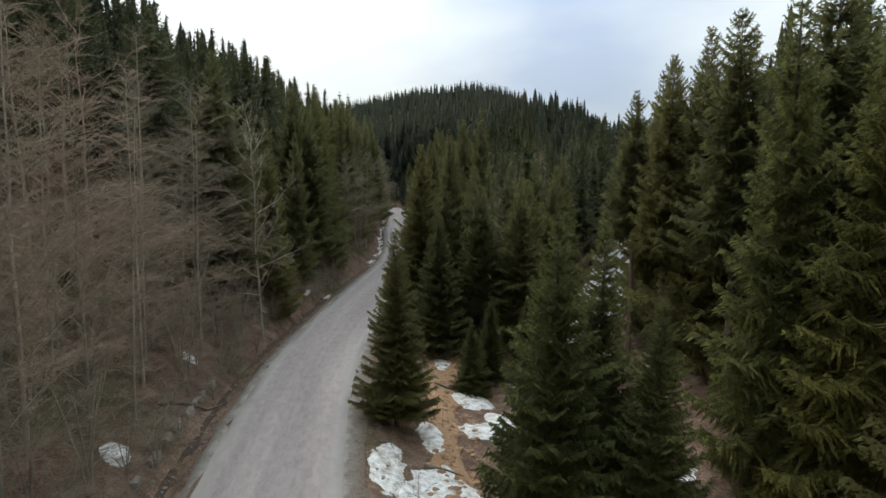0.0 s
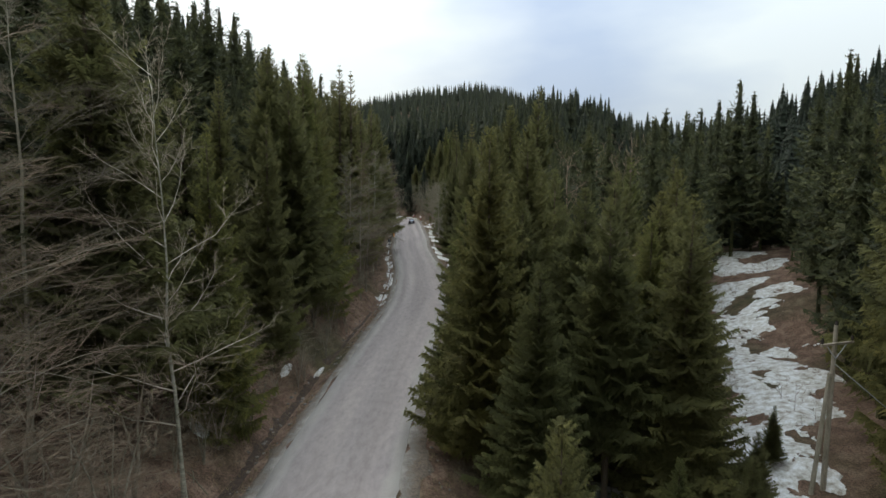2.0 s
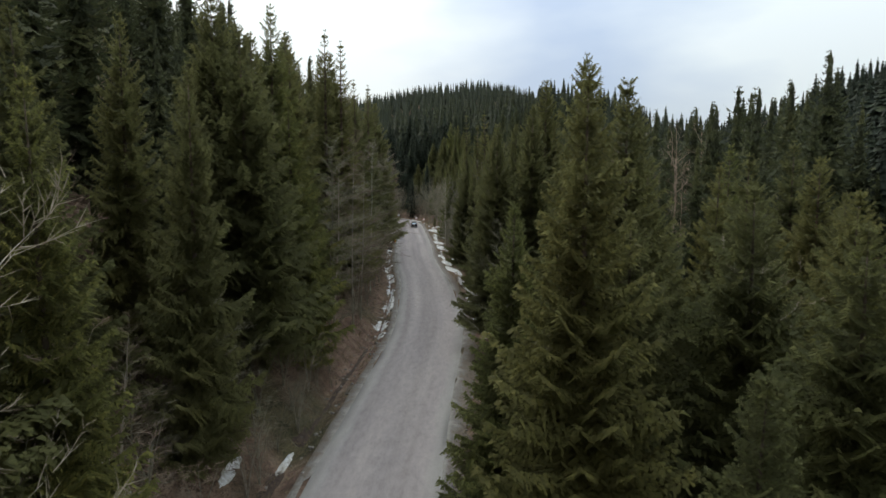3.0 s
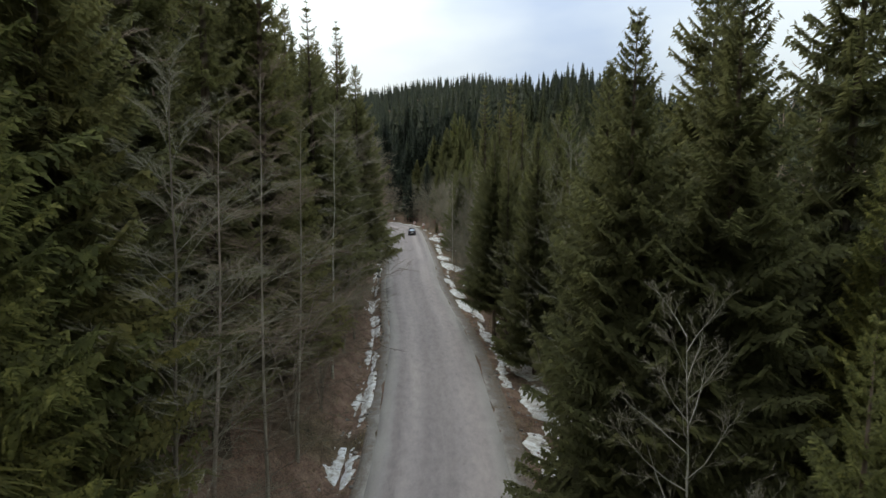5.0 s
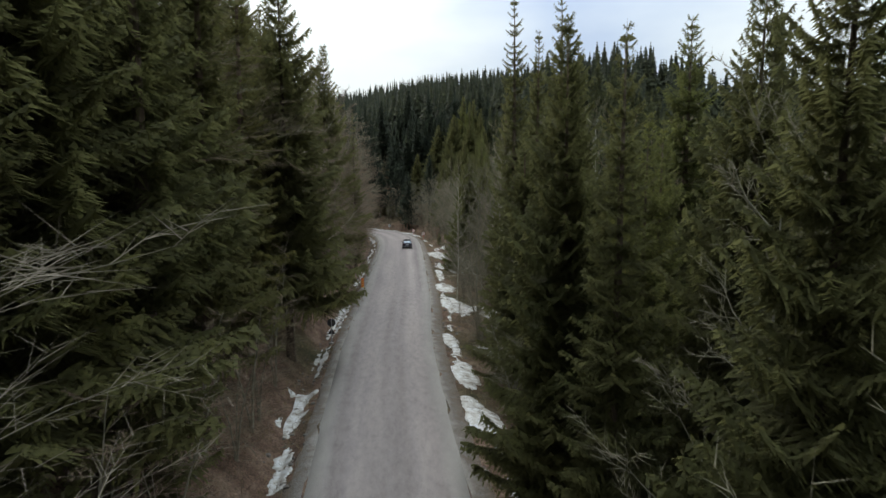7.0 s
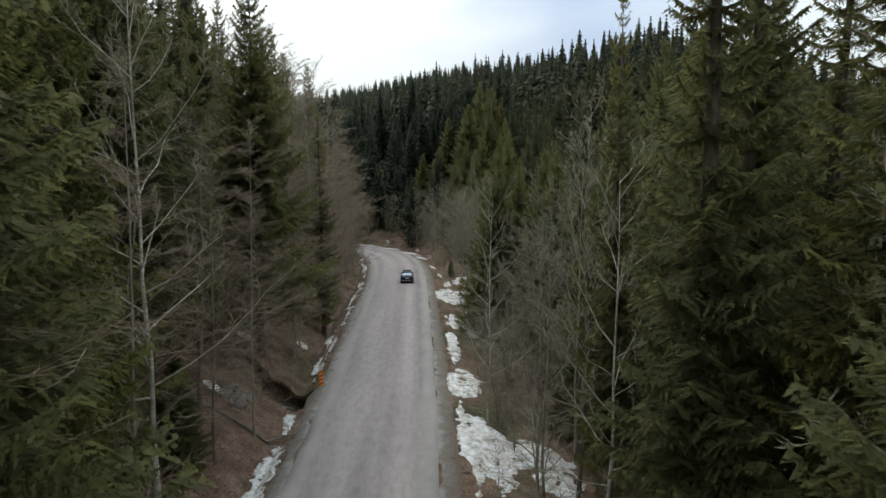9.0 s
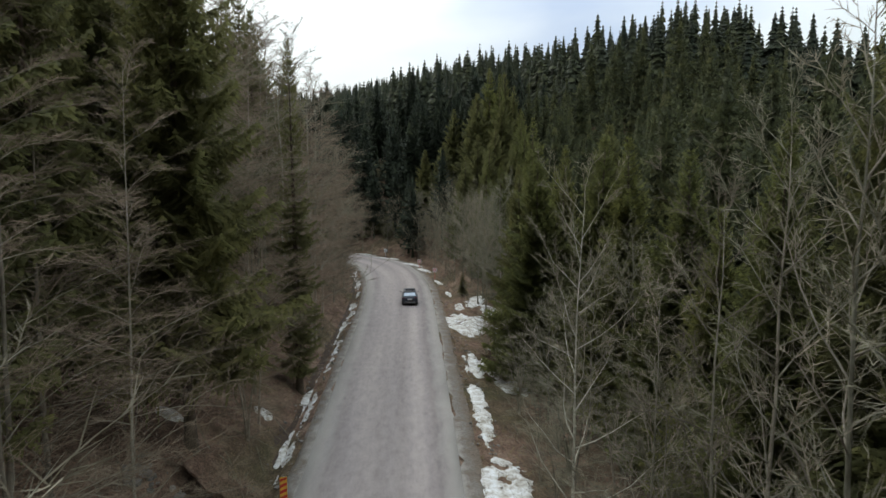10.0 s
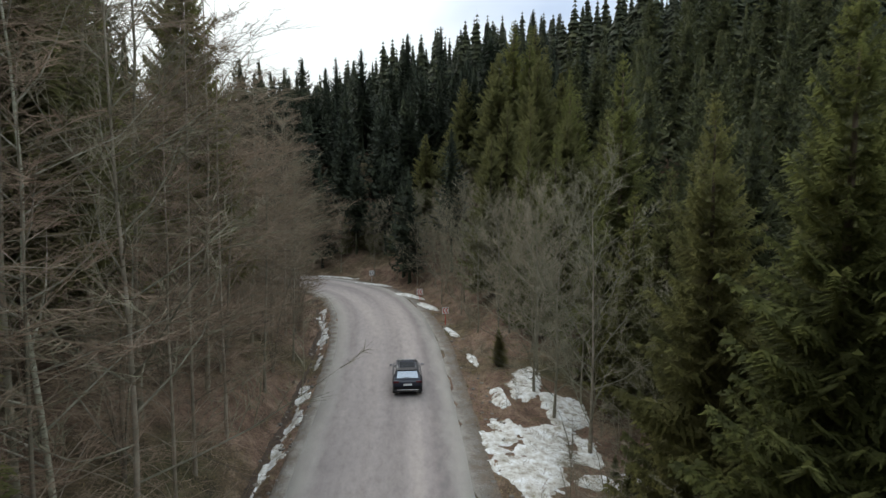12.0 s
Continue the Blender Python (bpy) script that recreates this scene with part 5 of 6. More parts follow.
stones("ditch_stones", roadside_places(900, -1, 0.5, 2.4, 0.03, 0.16, 0, 245, 1), M_STONE, "grey stones and rubble along the ditch", 1)
stones("verge_stones", roadside_places(900, 1, 0.5, 2.6, 0.03, 0.15, 0, 245, 2), M_STONE, "grey stones on the road verge", 2)
rq = random.Random(4)
stones("stream_stones", [(9.2 + rq.uniform(-1.6, 1.6), rq.uniform(18, 60), rq.uniform(0.05, 0.28)) for _ in range(420)], M_CLAY, "ochre stones in the stream bed", 3)
stones("gully_stones", [(rq.uniform(-13, -8.2), 176.2 + rq.uniform(-1.6, 0.9), rq.uniform(0.08, 0.32)) for _ in range(90)] + [(-11.0 + rq.uniform(-0.7, 0.7), 171.6 + rq.uniform(-1.4, 1.4), rq.uniform(0.14, 0.42)) for _ in range(46)], M_STONE, "dark wet stones in the gully", 4)


M_DITCH = stone_mat("dark_ditch_soil", (0.028, 0.020, 0.016), (0.085, 0.062, 0.048))


def ditch(y0, y1):
    """The dark bottom of the ditch at the foot of the left bank."""
    sv, e = np.arange(y0, y1, 0.4), np.linspace(1.0, 2.7, 10)
    cx, hw = np.interp(sv, ROAD_Y[:, 1], ROAD_Y[:, 0]), np.interp(sv, ROAD_Y[:, 1], ROAD_Y[:, 2])
    o = -(hw[:, None] + e[None, :] + 0.2 * grain(sv, 0 * sv, 4.0, 51)[:, None])
    px, py = cx[:, None] + o, np.repeat(sv[:, None], len(e), 1)
    f = 0.30 - np.abs(e - 1.85)[None, :] + 0.22 * grain(px, py, 1.1, 52) + 0.12 * grain(px, py, 0.4, 53)
    z = ground_z(px.ravel(), py.ravel()).reshape(px.shape) + np.clip(f, -0.3, 0.12) * 0.35
    w = len(e)
    faces = [(r * w + c, r * w + c + 1, (r + 1) * w + c + 1, (r + 1) * w + c) for r in range(len(sv) - 1) for c in range(w - 1)]
    me = mesh_of("ditch", np.stack([px.ravel(), py.ravel(), z.ravel()], 1), faces, M_DITCH, True)
    me.flip_normals()
    tagged(new("ditch", me), "dark ditch of soil and leaves beside the road", "ditch", kind="structure")


ditch(-8, 94)
ditch(181, 252)


def broken_wall(y0, y1):
    """Low dry wall of weathered slabs along the ditch, broken down in places."""
    rng = random.Random(31)
    shapes = []
    for q in range(5):
        bm = box(bmesh.new(), 0, 0, 0, 0.30, 0.9, 0.5, 0.04)
        for v in bm.verts:
            v.co += Vector((rng.uniform(-0.03, 0.03), rng.uniform(-0.08, 0.08), rng.uniform(-0.06, 0.06)))
        me = bpy.data.meshes.new("slab")
        bm.to_mesh(me)
        bm.free()
        me.materials.append(M_OLD_CONC)
        shapes.append(me)
    top = new("ditch_wall")
    y = y0
    while y < y1:
        ln = rng.uniform(0.6, 1.25)
        if rng.random() < 0.72:
            x = float(np.interp(y, ROAD_Y[:, 1], ROAD_Y[:, 0]) - np.interp(y, ROAD_Y[:, 1], ROAD_Y[:, 2])) - 2.85 + rng.uniform(-0.08, 0.08)
            for lay in range(rng.choice((1, 1, 2))):
                ob = part_of("slab", shapes[rng.randrange(5)], top)
                ob.matrix_basis = pose(x - 0.05 * lay, y + 0.1 * lay, gz(x, y) + 0.12 + 0.36 * lay, rng.uniform(-5, 5), rng.uniform(-16, 6), 8 + rng.uniform(-8, 8)) @ Matrix.Diagonal((1, ln / 0.95, rng.uniform(0.6, 1.0), 1))
        y += ln
    tagged(top, "low broken wall of weathered grey slabs along the ditch", "wall")


M_OLD_CONC = stone_mat("weathered_slab", (0.10, 0.088, 0.072), (0.36, 0.33, 0.285))
broken_wall(19.0, 39.0)


def earth_ledge():
    """Undercut rim of the washed-out gully: a ragged slab of earth over the hollow."""
    rng = np.random.RandomState(8)
    cols, rows = 26, 5
    px, py = [], []
    for r in range(rows):
        for c in range(cols):
            y0 = 177.2 + 0.35 * math.sin(c * 0.9) * rng.uniform(0.3, 1.0) + rng.uniform(-0.12, 0.12)
            y = y0 + (179.4 - y0) * r / (rows - 1)
            mid = float(np.interp(y, RL[:, 1][:200], RL[:, 0][:200])) - float(np.interp(y, RL[:, 1][:200], RL[:, 2][:200]))
            px.append(mid - 0.45 - 6.8 * c / (cols - 1))
            py.append(y)
    px, py = np.array(px), np.array(py)
    z = ground_z(px, py, False) + 0.05 - np.repeat([0.02, 0, 0, 0, 0.3], cols)
    low = z - np.repeat([0.22, 0.4, 0.5, 0.6, 0.6], cols) - rng.uniform(0, 0.1, len(z))
    n = cols * rows
    verts = np.concatenate([np.stack([px, py, z], 1), np.stack([px, py + 0.1, low], 1)])
    faces = []
    for r in range(rows - 1):
        for c in range(cols - 1):
            q = r * cols + c
            faces.append((q, q + cols, q + cols + 1, q + 1))
            faces.append((n + q, n + q + 1, n + q + cols + 1, n + q + cols))
    faces += [(c, c + 1, n + c + 1, n + c) for c in range(cols - 1)]
    for r in range(rows - 1):
        q, w = r * cols, r * cols + cols - 1
        faces += [(q, n + q, n + q + cols, q + cols), (w, w + cols, n + w + cols, n + w)]
    tagged(new("earth_ledge", mesh_of("earth_ledge", verts, faces, M_GROUND)), "undercut brown earth bank over a washed-out gully", "bank", kind="structure")


earth_ledge()


def fallen_trunk(x, y, length, turn, r):
    rng = np.random.RandomState(int(length * 10))
    s = Soup()
    d = np.array((math.cos(radians(turn)), math.sin(radians(turn)), 0))
    pts = []
    for k in range(7):
        p = np.array((x, y, 0.0)) + d * length * k / 6 + np.array((*rng.uniform(-0.12, 0.12, 2), 0))
        p[2] = gz(p[0], p[1]) + r * 0.8 + 0.05
        pts.append(p)
    s.tube(pts, [r * (1 - 0.1 * k) for k in range(7)], 7)
    ob = new("fallen_trunk", mesh_of("fallen_trunk", s.v, s.f, M_BARK_B, True))
    tagged(ob, "grey fallen tree trunk on the leaf litter", "log", "fallen trunks")


fallen_trunk(-8.4, 33.0, 5.0, 60, 0.13)
fallen_trunk(-6.9, 18.0, 9.0, 96, 0.12)
fallen_trunk(-7.2, 29.0, 7.0, 100, 0.10)
fallen_trunk(-12.0, 168.0, 6.0, 20, 0.12)
fallen_trunk(21.5, 62.0, 5.0, 80, 0.14)
fallen_trunk(8.0, 44.0, 2.6, 10, 0.11)
fallen_trunk(7.4, 30.5, 2.4, -8, 0.10)

M_STRAW = bark("dry_straw_grass", (0.16, 0.115, 0.07), (0.42, 0.33, 0.21), 2.0, (1, 1, 1), 0.1)


def dry_grass(n, side, lo, hi, y0, y1, seed, label):
    """Tufts of dead grass blades."""
    rng = np.random.RandomState(seed)
    idx = np.array([int(np.abs(RL[:, 1] - v).argmin()) for v in rng.uniform(y0, y1, n)])
    o = side * (RL[idx, 2] + lo + (hi - lo) * rng.beta(1.1, 1.8, n))
    jit = rng.uniform(-0.8, 0.8, n)
    x, y = RL[idx, 0] + RN[idx, 0] * o + RT[idx, 0] * jit, RL[idx, 1] + RN[idx, 1] * o + RT[idx, 1] * jit
    keep = across(x, y)[0] > lo * 0.8
    x, y = x[keep], y[keep]
    z = ground_z(x, y)
    verts, faces = [], []
    for cx, cy, cz in zip(x, y, z):
        ln = rng.uniform(0.14, 0.42)
        for _ in range(7):
            a, b = rng.uniform(0, 6.28), rng.uniform(0.3, 1.0)
            bx, by = cx + rng.uniform(-0.12, 0.12), cy + rng.uniform(-0.12, 0.12)
            w, k = 0.012, len(verts)
            verts += [(bx - w * math.sin(a), by + w * math.cos(a), cz - 0.02), (bx + w * math.sin(a), by - w * math.cos(a), cz - 0.02),
                      (bx + ln * b * math.cos(a), by + ln * b * math.sin(a), cz + ln * rng.uniform(0.25, 0.9))]
            faces.append((k, k + 1, k + 2))
    tagged(new("dry_grass", mesh_of("dry_grass", verts, faces, M_STRAW)), label, "grass", kind="stuff")


dry_grass(5200, -1, 0.7, 7.0, 2, 250, 21, "dead straw-coloured grass on the road bank")
dry_grass(5200, 1, 0.9, 6.5, 2, 258, 22, "dead straw-coloured grass on the road verge")


def branch_litter(n, seed):
    rng = np.random.RandomState(seed)
    idx = rng.randint(40, len(RL) - 40, n)
    side = np.where(rng.rand(n) < 0.65, -1, 1)
    o = side * (RL[idx, 2] + rng.uniform(1.4, 11, n))
    x, y = RL[idx, 0] + RN[idx, 0] * o, RL[idx, 1] + RN[idx, 1] * o
    s = Soup()
    for cx, cy in zip(x, y):
        a, ln, r = rng.uniform(0, 6.28), rng.uniform(0.5, 2.6), rng.uniform(0.01, 0.03)
        ex, ey = cx + ln * math.cos(a), cy + ln * math.sin(a)
        za, zb = gz(cx, cy) + 0.03, gz(ex, ey) + 0.04
        m = np.array(((cx + ex) / 2 + rng.uniform(-0.1, 0.1), (cy + ey) / 2 + rng.uniform(-0.1, 0.1), (za + zb) / 2 + rng.uniform(0.02, 0.14)))
        s.tube([np.array((cx, cy, za)), m, np.array((ex, ey, zb))], [r, r * 0.8, r * 0.3], 4)
    tagged(new("branch_litter", mesh_of("branch_litter", s.v, s.f, M_TWIG_G)), "fallen grey sticks on the leaf litter", "branches", kind="stuff")


branch_litter(900, 5)

# ---- roadside furniture ----
M_STEEL = plain("galvanised_steel", (0.42, 0.43, 0.44), 0.45, 0.7)
M_BACK = plain("dull_dark_sign_back", (0.07, 0.07, 0.075), 0.6, 0.3)
M_RED = plain("faded_red_paint", (0.55, 0.045, 0.03), 0.5)
M_YELLOW = plain("faded_yellow_paint", (0.75, 0.42, 0.06), 0.5)
M_WHITE = plain("white_sign_paint", (0.75, 0.75, 0.74), 0.5)
M_POLE = bark("weathered_pole_wood", (0.22, 0.20, 0.17), (0.42, 0.39, 0.34), 3.0, (8, 8, 1), 0.4)
M_PORCELAIN = plain("brown_porcelain", (0.06, 0.05, 0.045), 0.25)
M_CONC = stone_mat("mossy_concrete", (0.16, 0.15, 0.13), (0.36, 0.35, 0.32))


def hazard_marker(x, y):
    top = new("hazard_marker")
    z = gz(x, y)
    top.matrix_basis = pose(x, y, z, 0, 0, 6)
    part("post", rod(bmesh.new(), (0, 0.05, -0.4), (0, 0.05, 1.35), 0.03, 0.03, 10), M_STEEL, top, "grey steel post")
    plate = part("plate", box(bmesh.new(), 0, 0, 0.80, 0.32, 0.02, 1.12, 0.006), M_YELLOW, top, "yellow striped plate")
    for k in range(4):
        bm = bmesh.new()
        z0 = 0.28 + 0.28 * k
        hi = 1.352
        pts = [(-0.155, z0), (0.155, z0 + 0.14), (0.155, min(z0 + 0.28, hi)), (-0.155, min(z0 + 0.14, hi))]
        a = [bm.verts.new((px, -0.0135, pz)) for px, pz in pts]
        b = [bm.verts.new((px, -0.0105, pz)) for px, pz in pts]
        bm.faces.new(a)
        bm.faces.new(b[::-1])
        for i in range(4):
            bm.faces.new((a[i], b[i], b[(i + 1) % 4], a[(i + 1) % 4]))
        part("stripe", bm, M_RED, plate, "red diagonal stripe")
    tagged(top, "red and yellow striped hazard marker beside the gully", "road marker")


def round_sign_back(x, y):
    top = new("road_sign")
    top.matrix_basis = pose(x, y, gz(x, y), 0, 0, 8)
    part("post", rod(bmesh.new(), (0, 0.03, -0.4), (0, 0.03, 2.1), 0.03, 0.03, 10), M_STEEL, top, "grey steel post")
    bm = bmesh.new()
    bmesh.ops.create_cone(bm, cap_ends=True, segments=28, radius1=0.33, radius2=0.33, depth=0.03, matrix=pose(0, 0.075, 1.75, 90))
    part("disc", bm, M_BACK, top, "dark back of a round sign")
    bm = bmesh.new()
    a = [bm.verts.new(v) for v in ((-0.3, 0.06, 0.8), (0.3, 0.06, 0.8), (0, 0.06, 1.3))]
    b = [bm.verts.new(v) for v in ((-0.3, 0.085, 0.8), (0.3, 0.085, 0.8), (0, 0.085, 1.3))]
    bm.faces.new(a)
    bm.faces.new(b[::-1])
    for i in range(3):
        bm.faces.new((a[i], b[i], b[(i + 1) % 3], a[(i + 1) % 3]))
    part("panel", bm, M_BACK, top, "dark back of a triangular sign")
    part("footing", box(bmesh.new(), 0, 0.03, 0.02, 0.45, 0.4, 0.14, 0.03), M_CONC, top, "pale concrete footing")
    tagged(top, "road sign on a grey post, seen from behind", "road sign")


def chevron_sign(x, y, turn, size, centre, red):
    top = new("chevron_sign")
    top.matrix_basis = pose(x, y, gz(x, y), 0, 0, turn)
    part("post", rod(bmesh.new(), (0, 0.04, -0.4), (0, 0.04, centre + size * 0.4), 0.03, 0.03, 10), M_RED if red else M_STEEL, top)
    plate = part("plate", box(bmesh.new(), 0, 0, centre, size, 0.02, size, 0.006), M_WHITE, top, "white plate")
    for k in (0, 1):
        bm = bmesh.new()
        s = size * 0.5
        xo = (k - 0.5) * size * 0.46
        pts = [(-0.32 * s, 0), (0.18 * s, 0.86 * s), (0.52 * s, 0.86 * s), (0.02 * s, 0), (0.52 * s, -0.86 * s), (0.18 * s, -0.86 * s)]
        a = [bm.verts.new((px + xo - 0.1 * s, -0.014, centre + pz)) for px, pz in pts]
        b = [bm.verts.new((px + xo - 0.1 * s, -0.0105, centre + pz)) for px, pz in pts]
        bm.faces.new(a)
        bm.faces.new(b[::-1])
        for i in range(6):
            bm.faces.new((a[i], b[i], b[(i + 1) % 6], a[(i + 1) % 6]))
        part("chevron", bm, M_RED if red else M_BACK, plate, "red chevron pointing left" if red else "dark chevron pointing left")
    tagged(top, "red and white chevron sign on the outside of the bend" if red else "black and white chevron sign on the outside of the bend", "road sign", "bend signs")


hazard_marker(-7.0, 177.3)
round_sign_back(-6.3, 153.6)
chevron_sign(-1.75, 238.4, 6, 0.62, 1.35, True)
chevron_sign(-4.6, 250.0, 14, 0.66, 1.0, True)
chevron_sign(-11.6, 263.0, 20, 0.66, 1.3, False)


def utility_pole(x, y, tip):
    z = gz(x, y)
    h = tip - z
    top = new("utility_pole")
    top.matrix_basis = pose(x, y, z, 0, 0, 18)
    part("pole", rod(bmesh.new(), (0, 0, -0.6), (0, 0, h), 0.15, 0.10, 12), M_POLE, top, "weathered grey wooden pole")
    part("strut", rod(bmesh.new(), (-0.75, 0.1, -0.5), (-0.16, 0.02, h * 0.72), 0.13, 0.10, 12), M_POLE, top, "leaning wooden strut")
    arm = part("crossarm", box(bmesh.new(), 0, -0.13, h - 0.95, 2.3, 0.10, 0.12, 0.01), M_POLE, top, "dark wooden crossarm")
    part("brace", rod(bmesh.new(), (-0.7, -0.12, h - 1.0), (0, -0.1, h - 1.75), 0.025, 0.025, 6), M_STEEL, top)
    part("brace", rod(bmesh.new(), (0.7, -0.12, h - 1.0), (0, -0.1, h - 1.75), 0.025, 0.025, 6), M_STEEL, top)
    for px, pz in ((-1.05, h - 0.89), (1.05, h - 0.89)):
        bm = bmesh.new()
        for r, q in ((0.03, 0.0), (0.075, 0.10), (0.09, 0.17), (0.06, 0.24)):
            bmesh.ops.create_cone(bm, cap_ends=True, segments=12, radius1=r, radius2=r * 0.8, depth=0.10, matrix=pose(px, -0.13, pz + q))
        part("insulator", bm, M_PORCELAIN, arm, "brown porcelain insulator")
    bm = bmesh.new()
    bmesh.ops.create_cone(bm, cap_ends=True, segments=12, radius1=0.08, radius2=0.05, depth=0.22, matrix=pose(0, 0, h + 0.1))
    part("insulator", bm, M_PORCELAIN, top, "brown porcelain insulator")
    tagged(top, "weathered wooden utility pole with strut in the snowy clearing", "utility pole")
    # guy wire
    gx, gy = x + 5.0, y - 9.5
    s = Soup()
    a, b = np.array((x, y, z + h * 0.78)), np.array((gx, gy, gz(gx, gy)))
    s.tube([a + (b - a) * k / 4 - np.array((0, 0, 0.25 * math.sin(3.14 * k / 4))) for k in range(5)], [0.018] * 5, 5)
    tagged(new("guy_wire", mesh_of("guy_wire", s.v, s.f, M_STEEL)), "thin steel guy wire from the utility pole to the ground", "wire")


utility_pole(24.5, 55.8, 7.5)

# ---- the car ----
M_PAINT = Mat("dark_navy_car_paint", 0.35, 0.0, 0.4)
M_PAINT.color(M_PAINT.mix(M_PAINT.ramp(M_PAINT.noise(1.6, 4), (0.4, (0, 0, 0)), (0.75, (0.25, 0.25, 0.25))), (0.006, 0.010, 0.026), (0.02, 0.019, 0.022)))
M_PAINT.b.inputs["Coat Weight"].default_value = 0.5
M_PAINT.b.inputs["Coat Roughness"].default_value = 0.14
M_PAINT = M_PAINT.m
M_GLASS = plain("dark_tinted_glass", (0.30, 0.34, 0.38), 0.06, 0.75, 0.05)
M_GLASS_DARK = plain("rear_glass", (0.30, 0.335, 0.385), 0.12, 0.8, 0.05)
M_ROOF = plain("black_roof_glass", (0.012, 0.014, 0.02), 0.22, 0.0, 0.05)
M_TYRE = plain("tyre_rubber", (0.018, 0.018, 0.018), 0.85)
M_RIM = plain("alloy_rim", (0.5, 0.5, 0.52), 0.3, 0.9)
M_TRIM = plain("black_plastic_trim", (0.02, 0.02, 0.021), 0.6)
M_LAMP = plain("red_lamp_lens", (0.07, 0.006, 0.008), 0.12)
M_CLEAR = plain("clear_lamp_lens", (0.6, 0.6, 0.62), 0.1)
M_PLATE = plain("number_plate_white", (0.72, 0.72, 0.72), 0.4)
M_CHROME = plain("chrome", (0.6, 0.6, 0.6), 0.15, 1.0, 0.03)


def loft(stations, closed=True):
    """A skin through rings of equal count; the ends are closed."""
    bm = bmesh.new()
    rings = [[bm.verts.new(p) for p in ring] for ring in stations]
    n = len(rings[0])
    for a, b in zip(rings, rings[1:]):
        for k in range(n):
            bm.faces.new((a[k], a[(k + 1) % n], b[(k + 1) % n], b[k]))
    if closed:
        bm.faces.new(rings[0][::-1])
        bm.faces.new(rings[-1])
    bmesh.ops.recalc_face_normals(bm, faces=bm.faces)
    return bm


def rounded(bm, amount, angle=0.5):
    es = [e for e in bm.edges if len(e.link_faces) == 2 and e.calc_face_angle(0) > angle]
    bmesh.ops.bevel(bm, geom=es, offset=amount, segments=2, affect="EDGES", profile=0.6)
    return bm


def panel(bm, pts, depth):
    """A pane through four corners, with a little thickness inwards."""
    a = [bm.verts.new(p) for p in pts]
    nrm = (Vector(pts[1]) - Vector(pts[0])).cross(Vector(pts[3]) - Vector(pts[0])).normalized() * depth
    b = [bm.verts.new(Vector(p) - nrm) for p in pts]
    bm.faces.new(a)
    bm.faces.new(b[::-1])
    for i in range(4):
        bm.faces.new((a[i], b[i], b[(i + 1) % 4], a[(i + 1) % 4]))
    bmesh.ops.recalc_face_normals(bm, faces=bm.faces)
    return bm


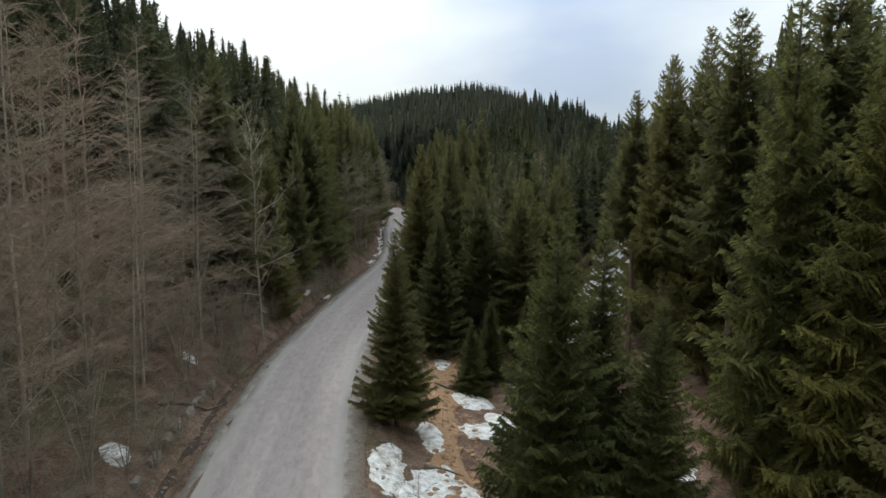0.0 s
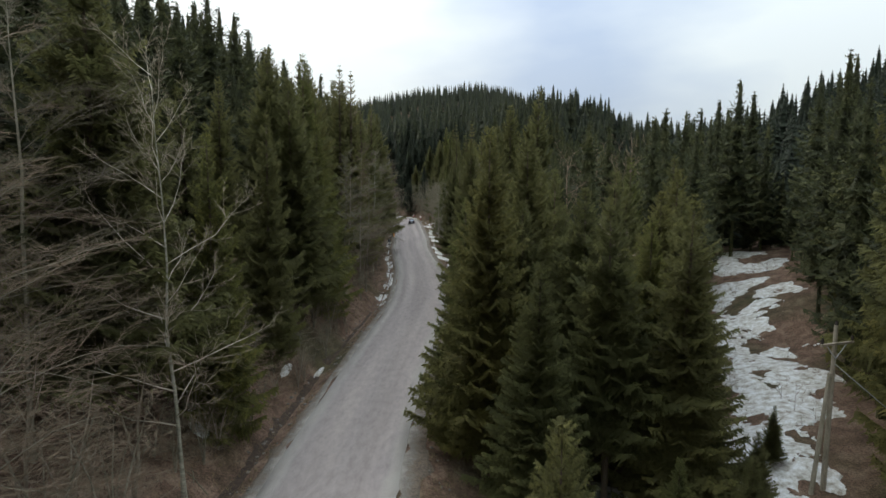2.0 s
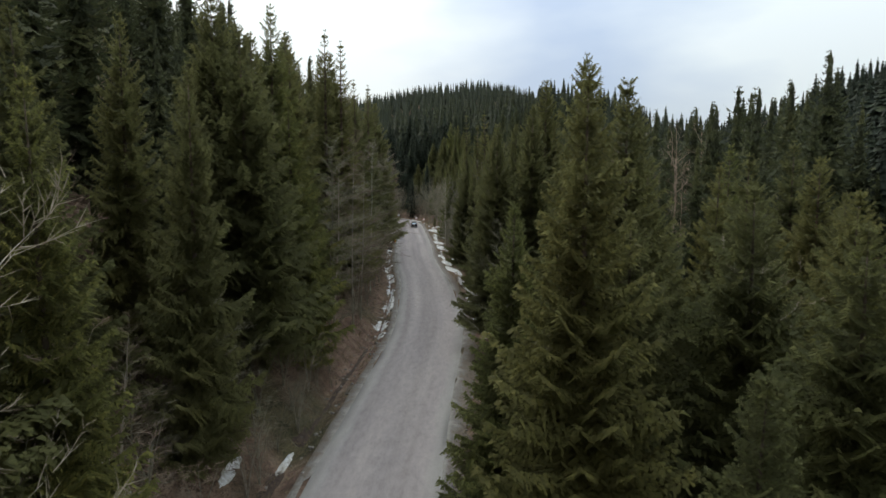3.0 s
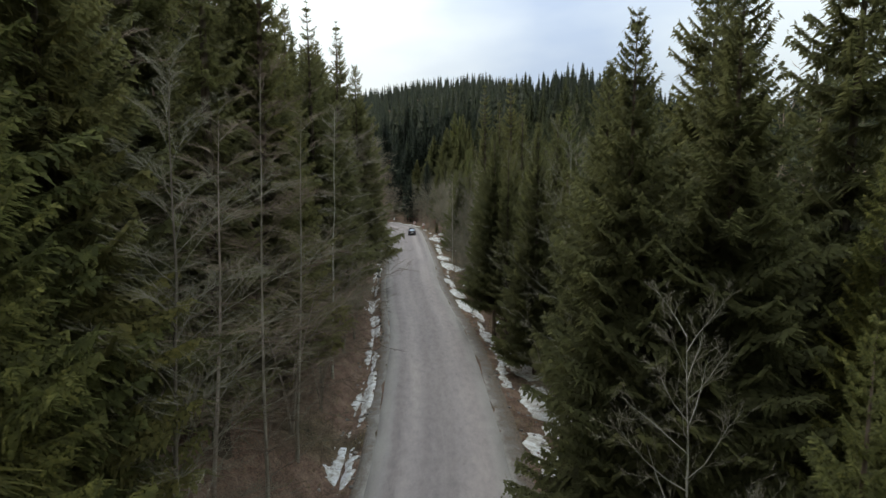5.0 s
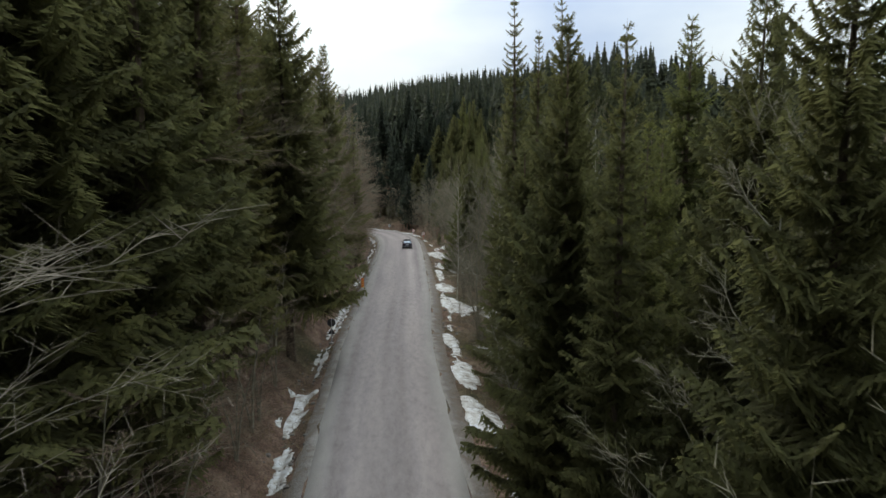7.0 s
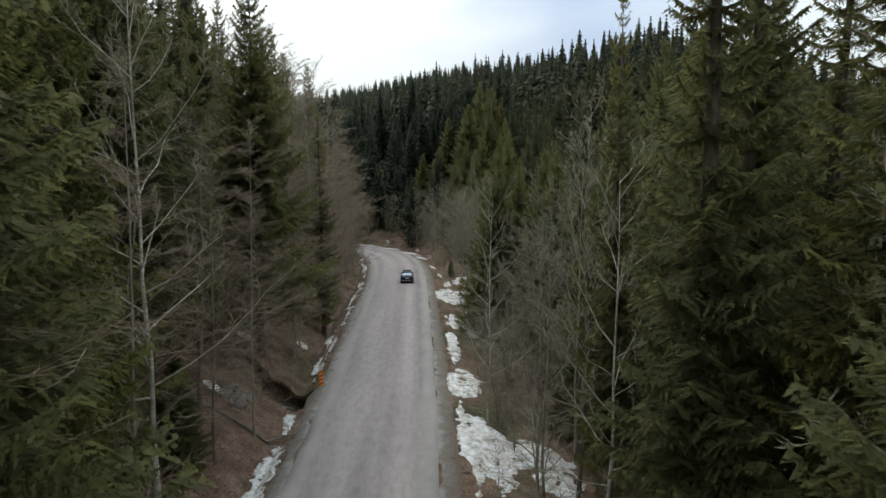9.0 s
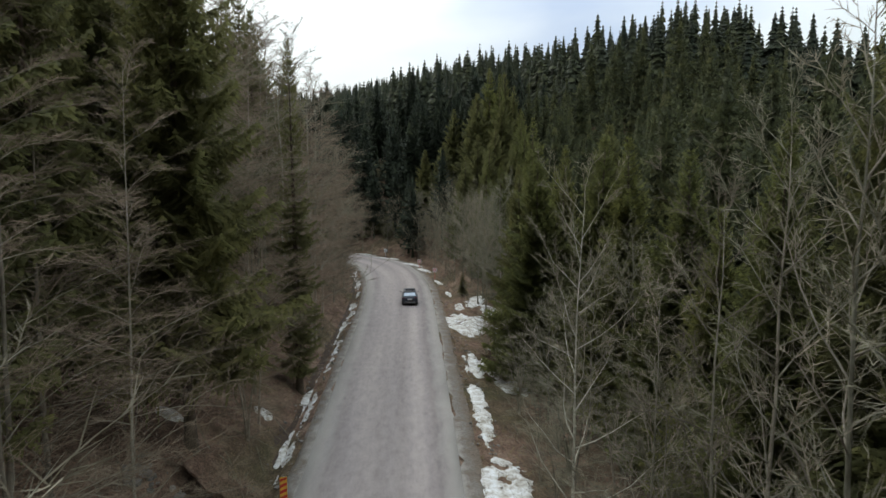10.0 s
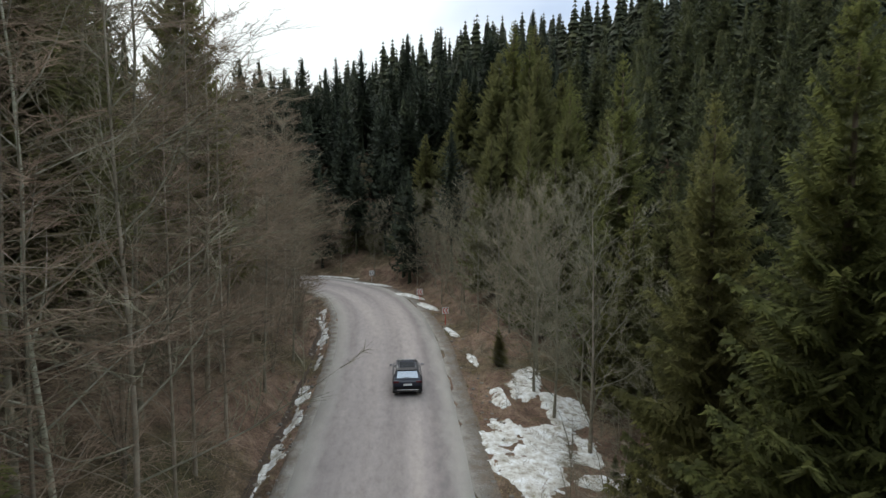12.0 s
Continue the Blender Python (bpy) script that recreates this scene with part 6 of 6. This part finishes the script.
def car(x, y, turn):
    top = new("car")
    top.matrix_basis = pose(x, y, 0.06, 0, 0, turn)

    def ring(yy, w, lo, hi, shoulder):
        return [(-w * 0.92, yy, lo), (w * 0.92, yy, lo), (w, yy, lo + 0.2), (w, yy, shoulder), (w * 0.90, yy, hi), (-w * 0.90, yy, hi), (-w, yy, shoulder), (-w, yy, lo + 0.2)]

    body = rounded(loft([ring(-2.27, 0.80, 0.42, 0.92, 0.82), ring(-2.20, 0.89, 0.30, 1.03, 0.90), ring(-1.5, 0.935, 0.24, 1.08, 0.94), ring(0.0, 0.935, 0.24, 1.05, 0.92),
                         ring(0.95, 0.93, 0.24, 1.04, 0.92), ring(1.8, 0.90, 0.26, 0.94, 0.82), ring(2.15, 0.84, 0.30, 0.84, 0.74), ring(2.27, 0.70, 0.40, 0.74, 0.66)]), 0.035)
    part("body", body, M_PAINT, top)

    def cab(yy, wb, zb, wt, zt):
        return [(-wb, yy, zb), (wb, yy, zb), (wt, yy, zt), (-wt, yy, zt)]

    cabin = rounded(loft([cab(-2.10, 0.82, 1.0, 0.80, 1.05), cab(-1.72, 0.84, 1.0, 0.64, 1.58), cab(-1.2, 0.84, 1.0, 0.64, 1.64), cab(-0.3, 0.84, 1.0, 0.65, 1.65), cab(0.25, 0.84, 1.0, 0.63, 1.59), cab(1.05, 0.82, 0.98, 0.80, 1.03)]), 0.03, 0.4)
    part("cabin", cabin, M_PAINT, top)
    part("rear_window", panel(bmesh.new(), ((-0.66, -2.085, 1.13), (0.66, -2.085, 1.13), (0.57, -1.79, 1.56), (-0.57, -1.79, 1.56)), 0.02), M_GLASS_DARK, top, "rear window that mirrors the pale sky")
    part("roof_glass", panel(bmesh.new(), ((-0.47, -1.58, 1.652), (0.47, -1.58, 1.652), (0.48, -0.45, 1.668), (-0.48, -0.45, 1.668)), 0.012), M_ROOF, top, "black glass roof panel")
    part("windscreen", panel(bmesh.new(), ((0.72, 1.0, 1.08), (-0.72, 1.0, 1.08), (-0.57, 0.32, 1.575), (0.57, 0.32, 1.575)), 0.02), M_GLASS, top)
    for sg in (-1, 1):
        for y0, y1 in ((-1.62, -0.72), (-0.64, 0.18)):
            p = ((sg * 0.845, y0, 1.10), (sg * 0.845, y1 + (0.35 if y1 > 0 else 0), 1.10), (sg * 0.685, y1, 1.52), (sg * 0.685, y0 + 0.06, 1.52))
            part("side_window", panel(bmesh.new(), p if sg > 0 else p[::-1], 0.02), M_GLASS, top)
        part("roof_rail", rod(bmesh.new(), (sg * 0.56, -1.5, 1.685), (sg * 0.57, 0.1, 1.665), 0.018, 0.018, 8), M_CHROME, top, "chrome roof rail")
        part("tail_light", box(bmesh.new(), sg * 0.70, -2.235, 0.93, 0.36, 0.07, 0.13, 0.02), M_LAMP, top, "red tail light")
        part("headlight", box(bmesh.new(), sg * 0.66, 2.15, 0.72, 0.34, 0.14, 0.13, 0.03), M_CLEAR, top)
        m = part("mirror", box(bmesh.new(), sg * 1.02, 0.72, 1.10, 0.20, 0.11, 0.15, 0.035), M_PAINT, top)
        part("mirror_glass", box(bmesh.new(), sg * 1.02, 0.66, 1.10, 0.15, 0.012, 0.11, 0.004), M_CHROME, m)
        part("exhaust", rod(bmesh.new(), (sg * 0.55, -2.32, 0.36), (sg * 0.55, -2.1, 0.36), 0.05, 0.05, 12), M_CHROME, top, "chrome exhaust tip")
    part("spoiler", rounded(loft([cab(-1.92, 0.60, 1.575, 0.58, 1.60), cab(-1.62, 0.63, 1.60, 0.61, 1.65)]), 0.01), M_TRIM, top)
    part("bumper", rounded(loft([ring(-2.33, 0.84, 0.34, 0.60, 0.52), ring(-2.15, 0.90, 0.28, 0.66, 0.58)]), 0.02), M_TRIM, top, "black plastic rear bumper")
    part("bumper_trim", box(bmesh.new(), 0, -2.335, 0.47, 1.3, 0.02, 0.05, 0.008), M_CHROME, top, "silver bumper trim")
    part("number_plate", box(bmesh.new(), 0, -2.285, 0.78, 0.52, 0.02, 0.115, 0.005), M_PLATE, top, "white number plate")
    part("wiper", rod(bmesh.new(), (-0.25, -2.085, 1.15), (0.18, -2.06, 1.17), 0.012, 0.008, 6), M_TRIM, top)
    for sx in (-1, 1):
        for wy in (-1.38, 1.38):
            w = new("wheel")
            w.parent = top
            w.matrix_basis = pose(sx * 0.80, wy, 0.345)
            bm = bmesh.new()
            prof = ((0.25, -0.10), (0.32, -0.115), (0.345, -0.08), (0.345, 0.08), (0.32, 0.115), (0.25, 0.10))
            rings = [[bm.verts.new((px, r * math.cos(a), r * math.sin(a))) for a in [6.28318 * k / 28 for k in range(28)]] for r, px in prof]
            for i in range(len(rings)):
                p, q = rings[i], rings[(i + 1) % len(rings)]
                for k in range(28):
                    bm.faces.new((p[k], p[(k + 1) % 28], q[(k + 1) % 28], q[k]))
            bmesh.ops.recalc_face_normals(bm, faces=bm.faces)
            part("tyre", bm, M_TYRE, w)
            bm = bmesh.new()
            bmesh.ops.create_cone(bm, cap_ends=True, segments=28, radius1=0.245, radius2=0.245, depth=0.05, matrix=pose(sx * 0.05, 0, 0, 0, 90))
            for k in range(5):
                a = 6.28318 * k / 5
                box(bm, sx * 0.085, 0.12 * math.cos(a), 0.12 * math.sin(a), 0.03, 0.2, 0.05, 0, Matrix.Rotation(a, 4, "X"))
            part("rim", bm, M_RIM, w, "alloy rim")
    tagged(top, "dark navy sport utility car driving away on the asphalt", "car")


car(-4.32, 220.9, 4.5)
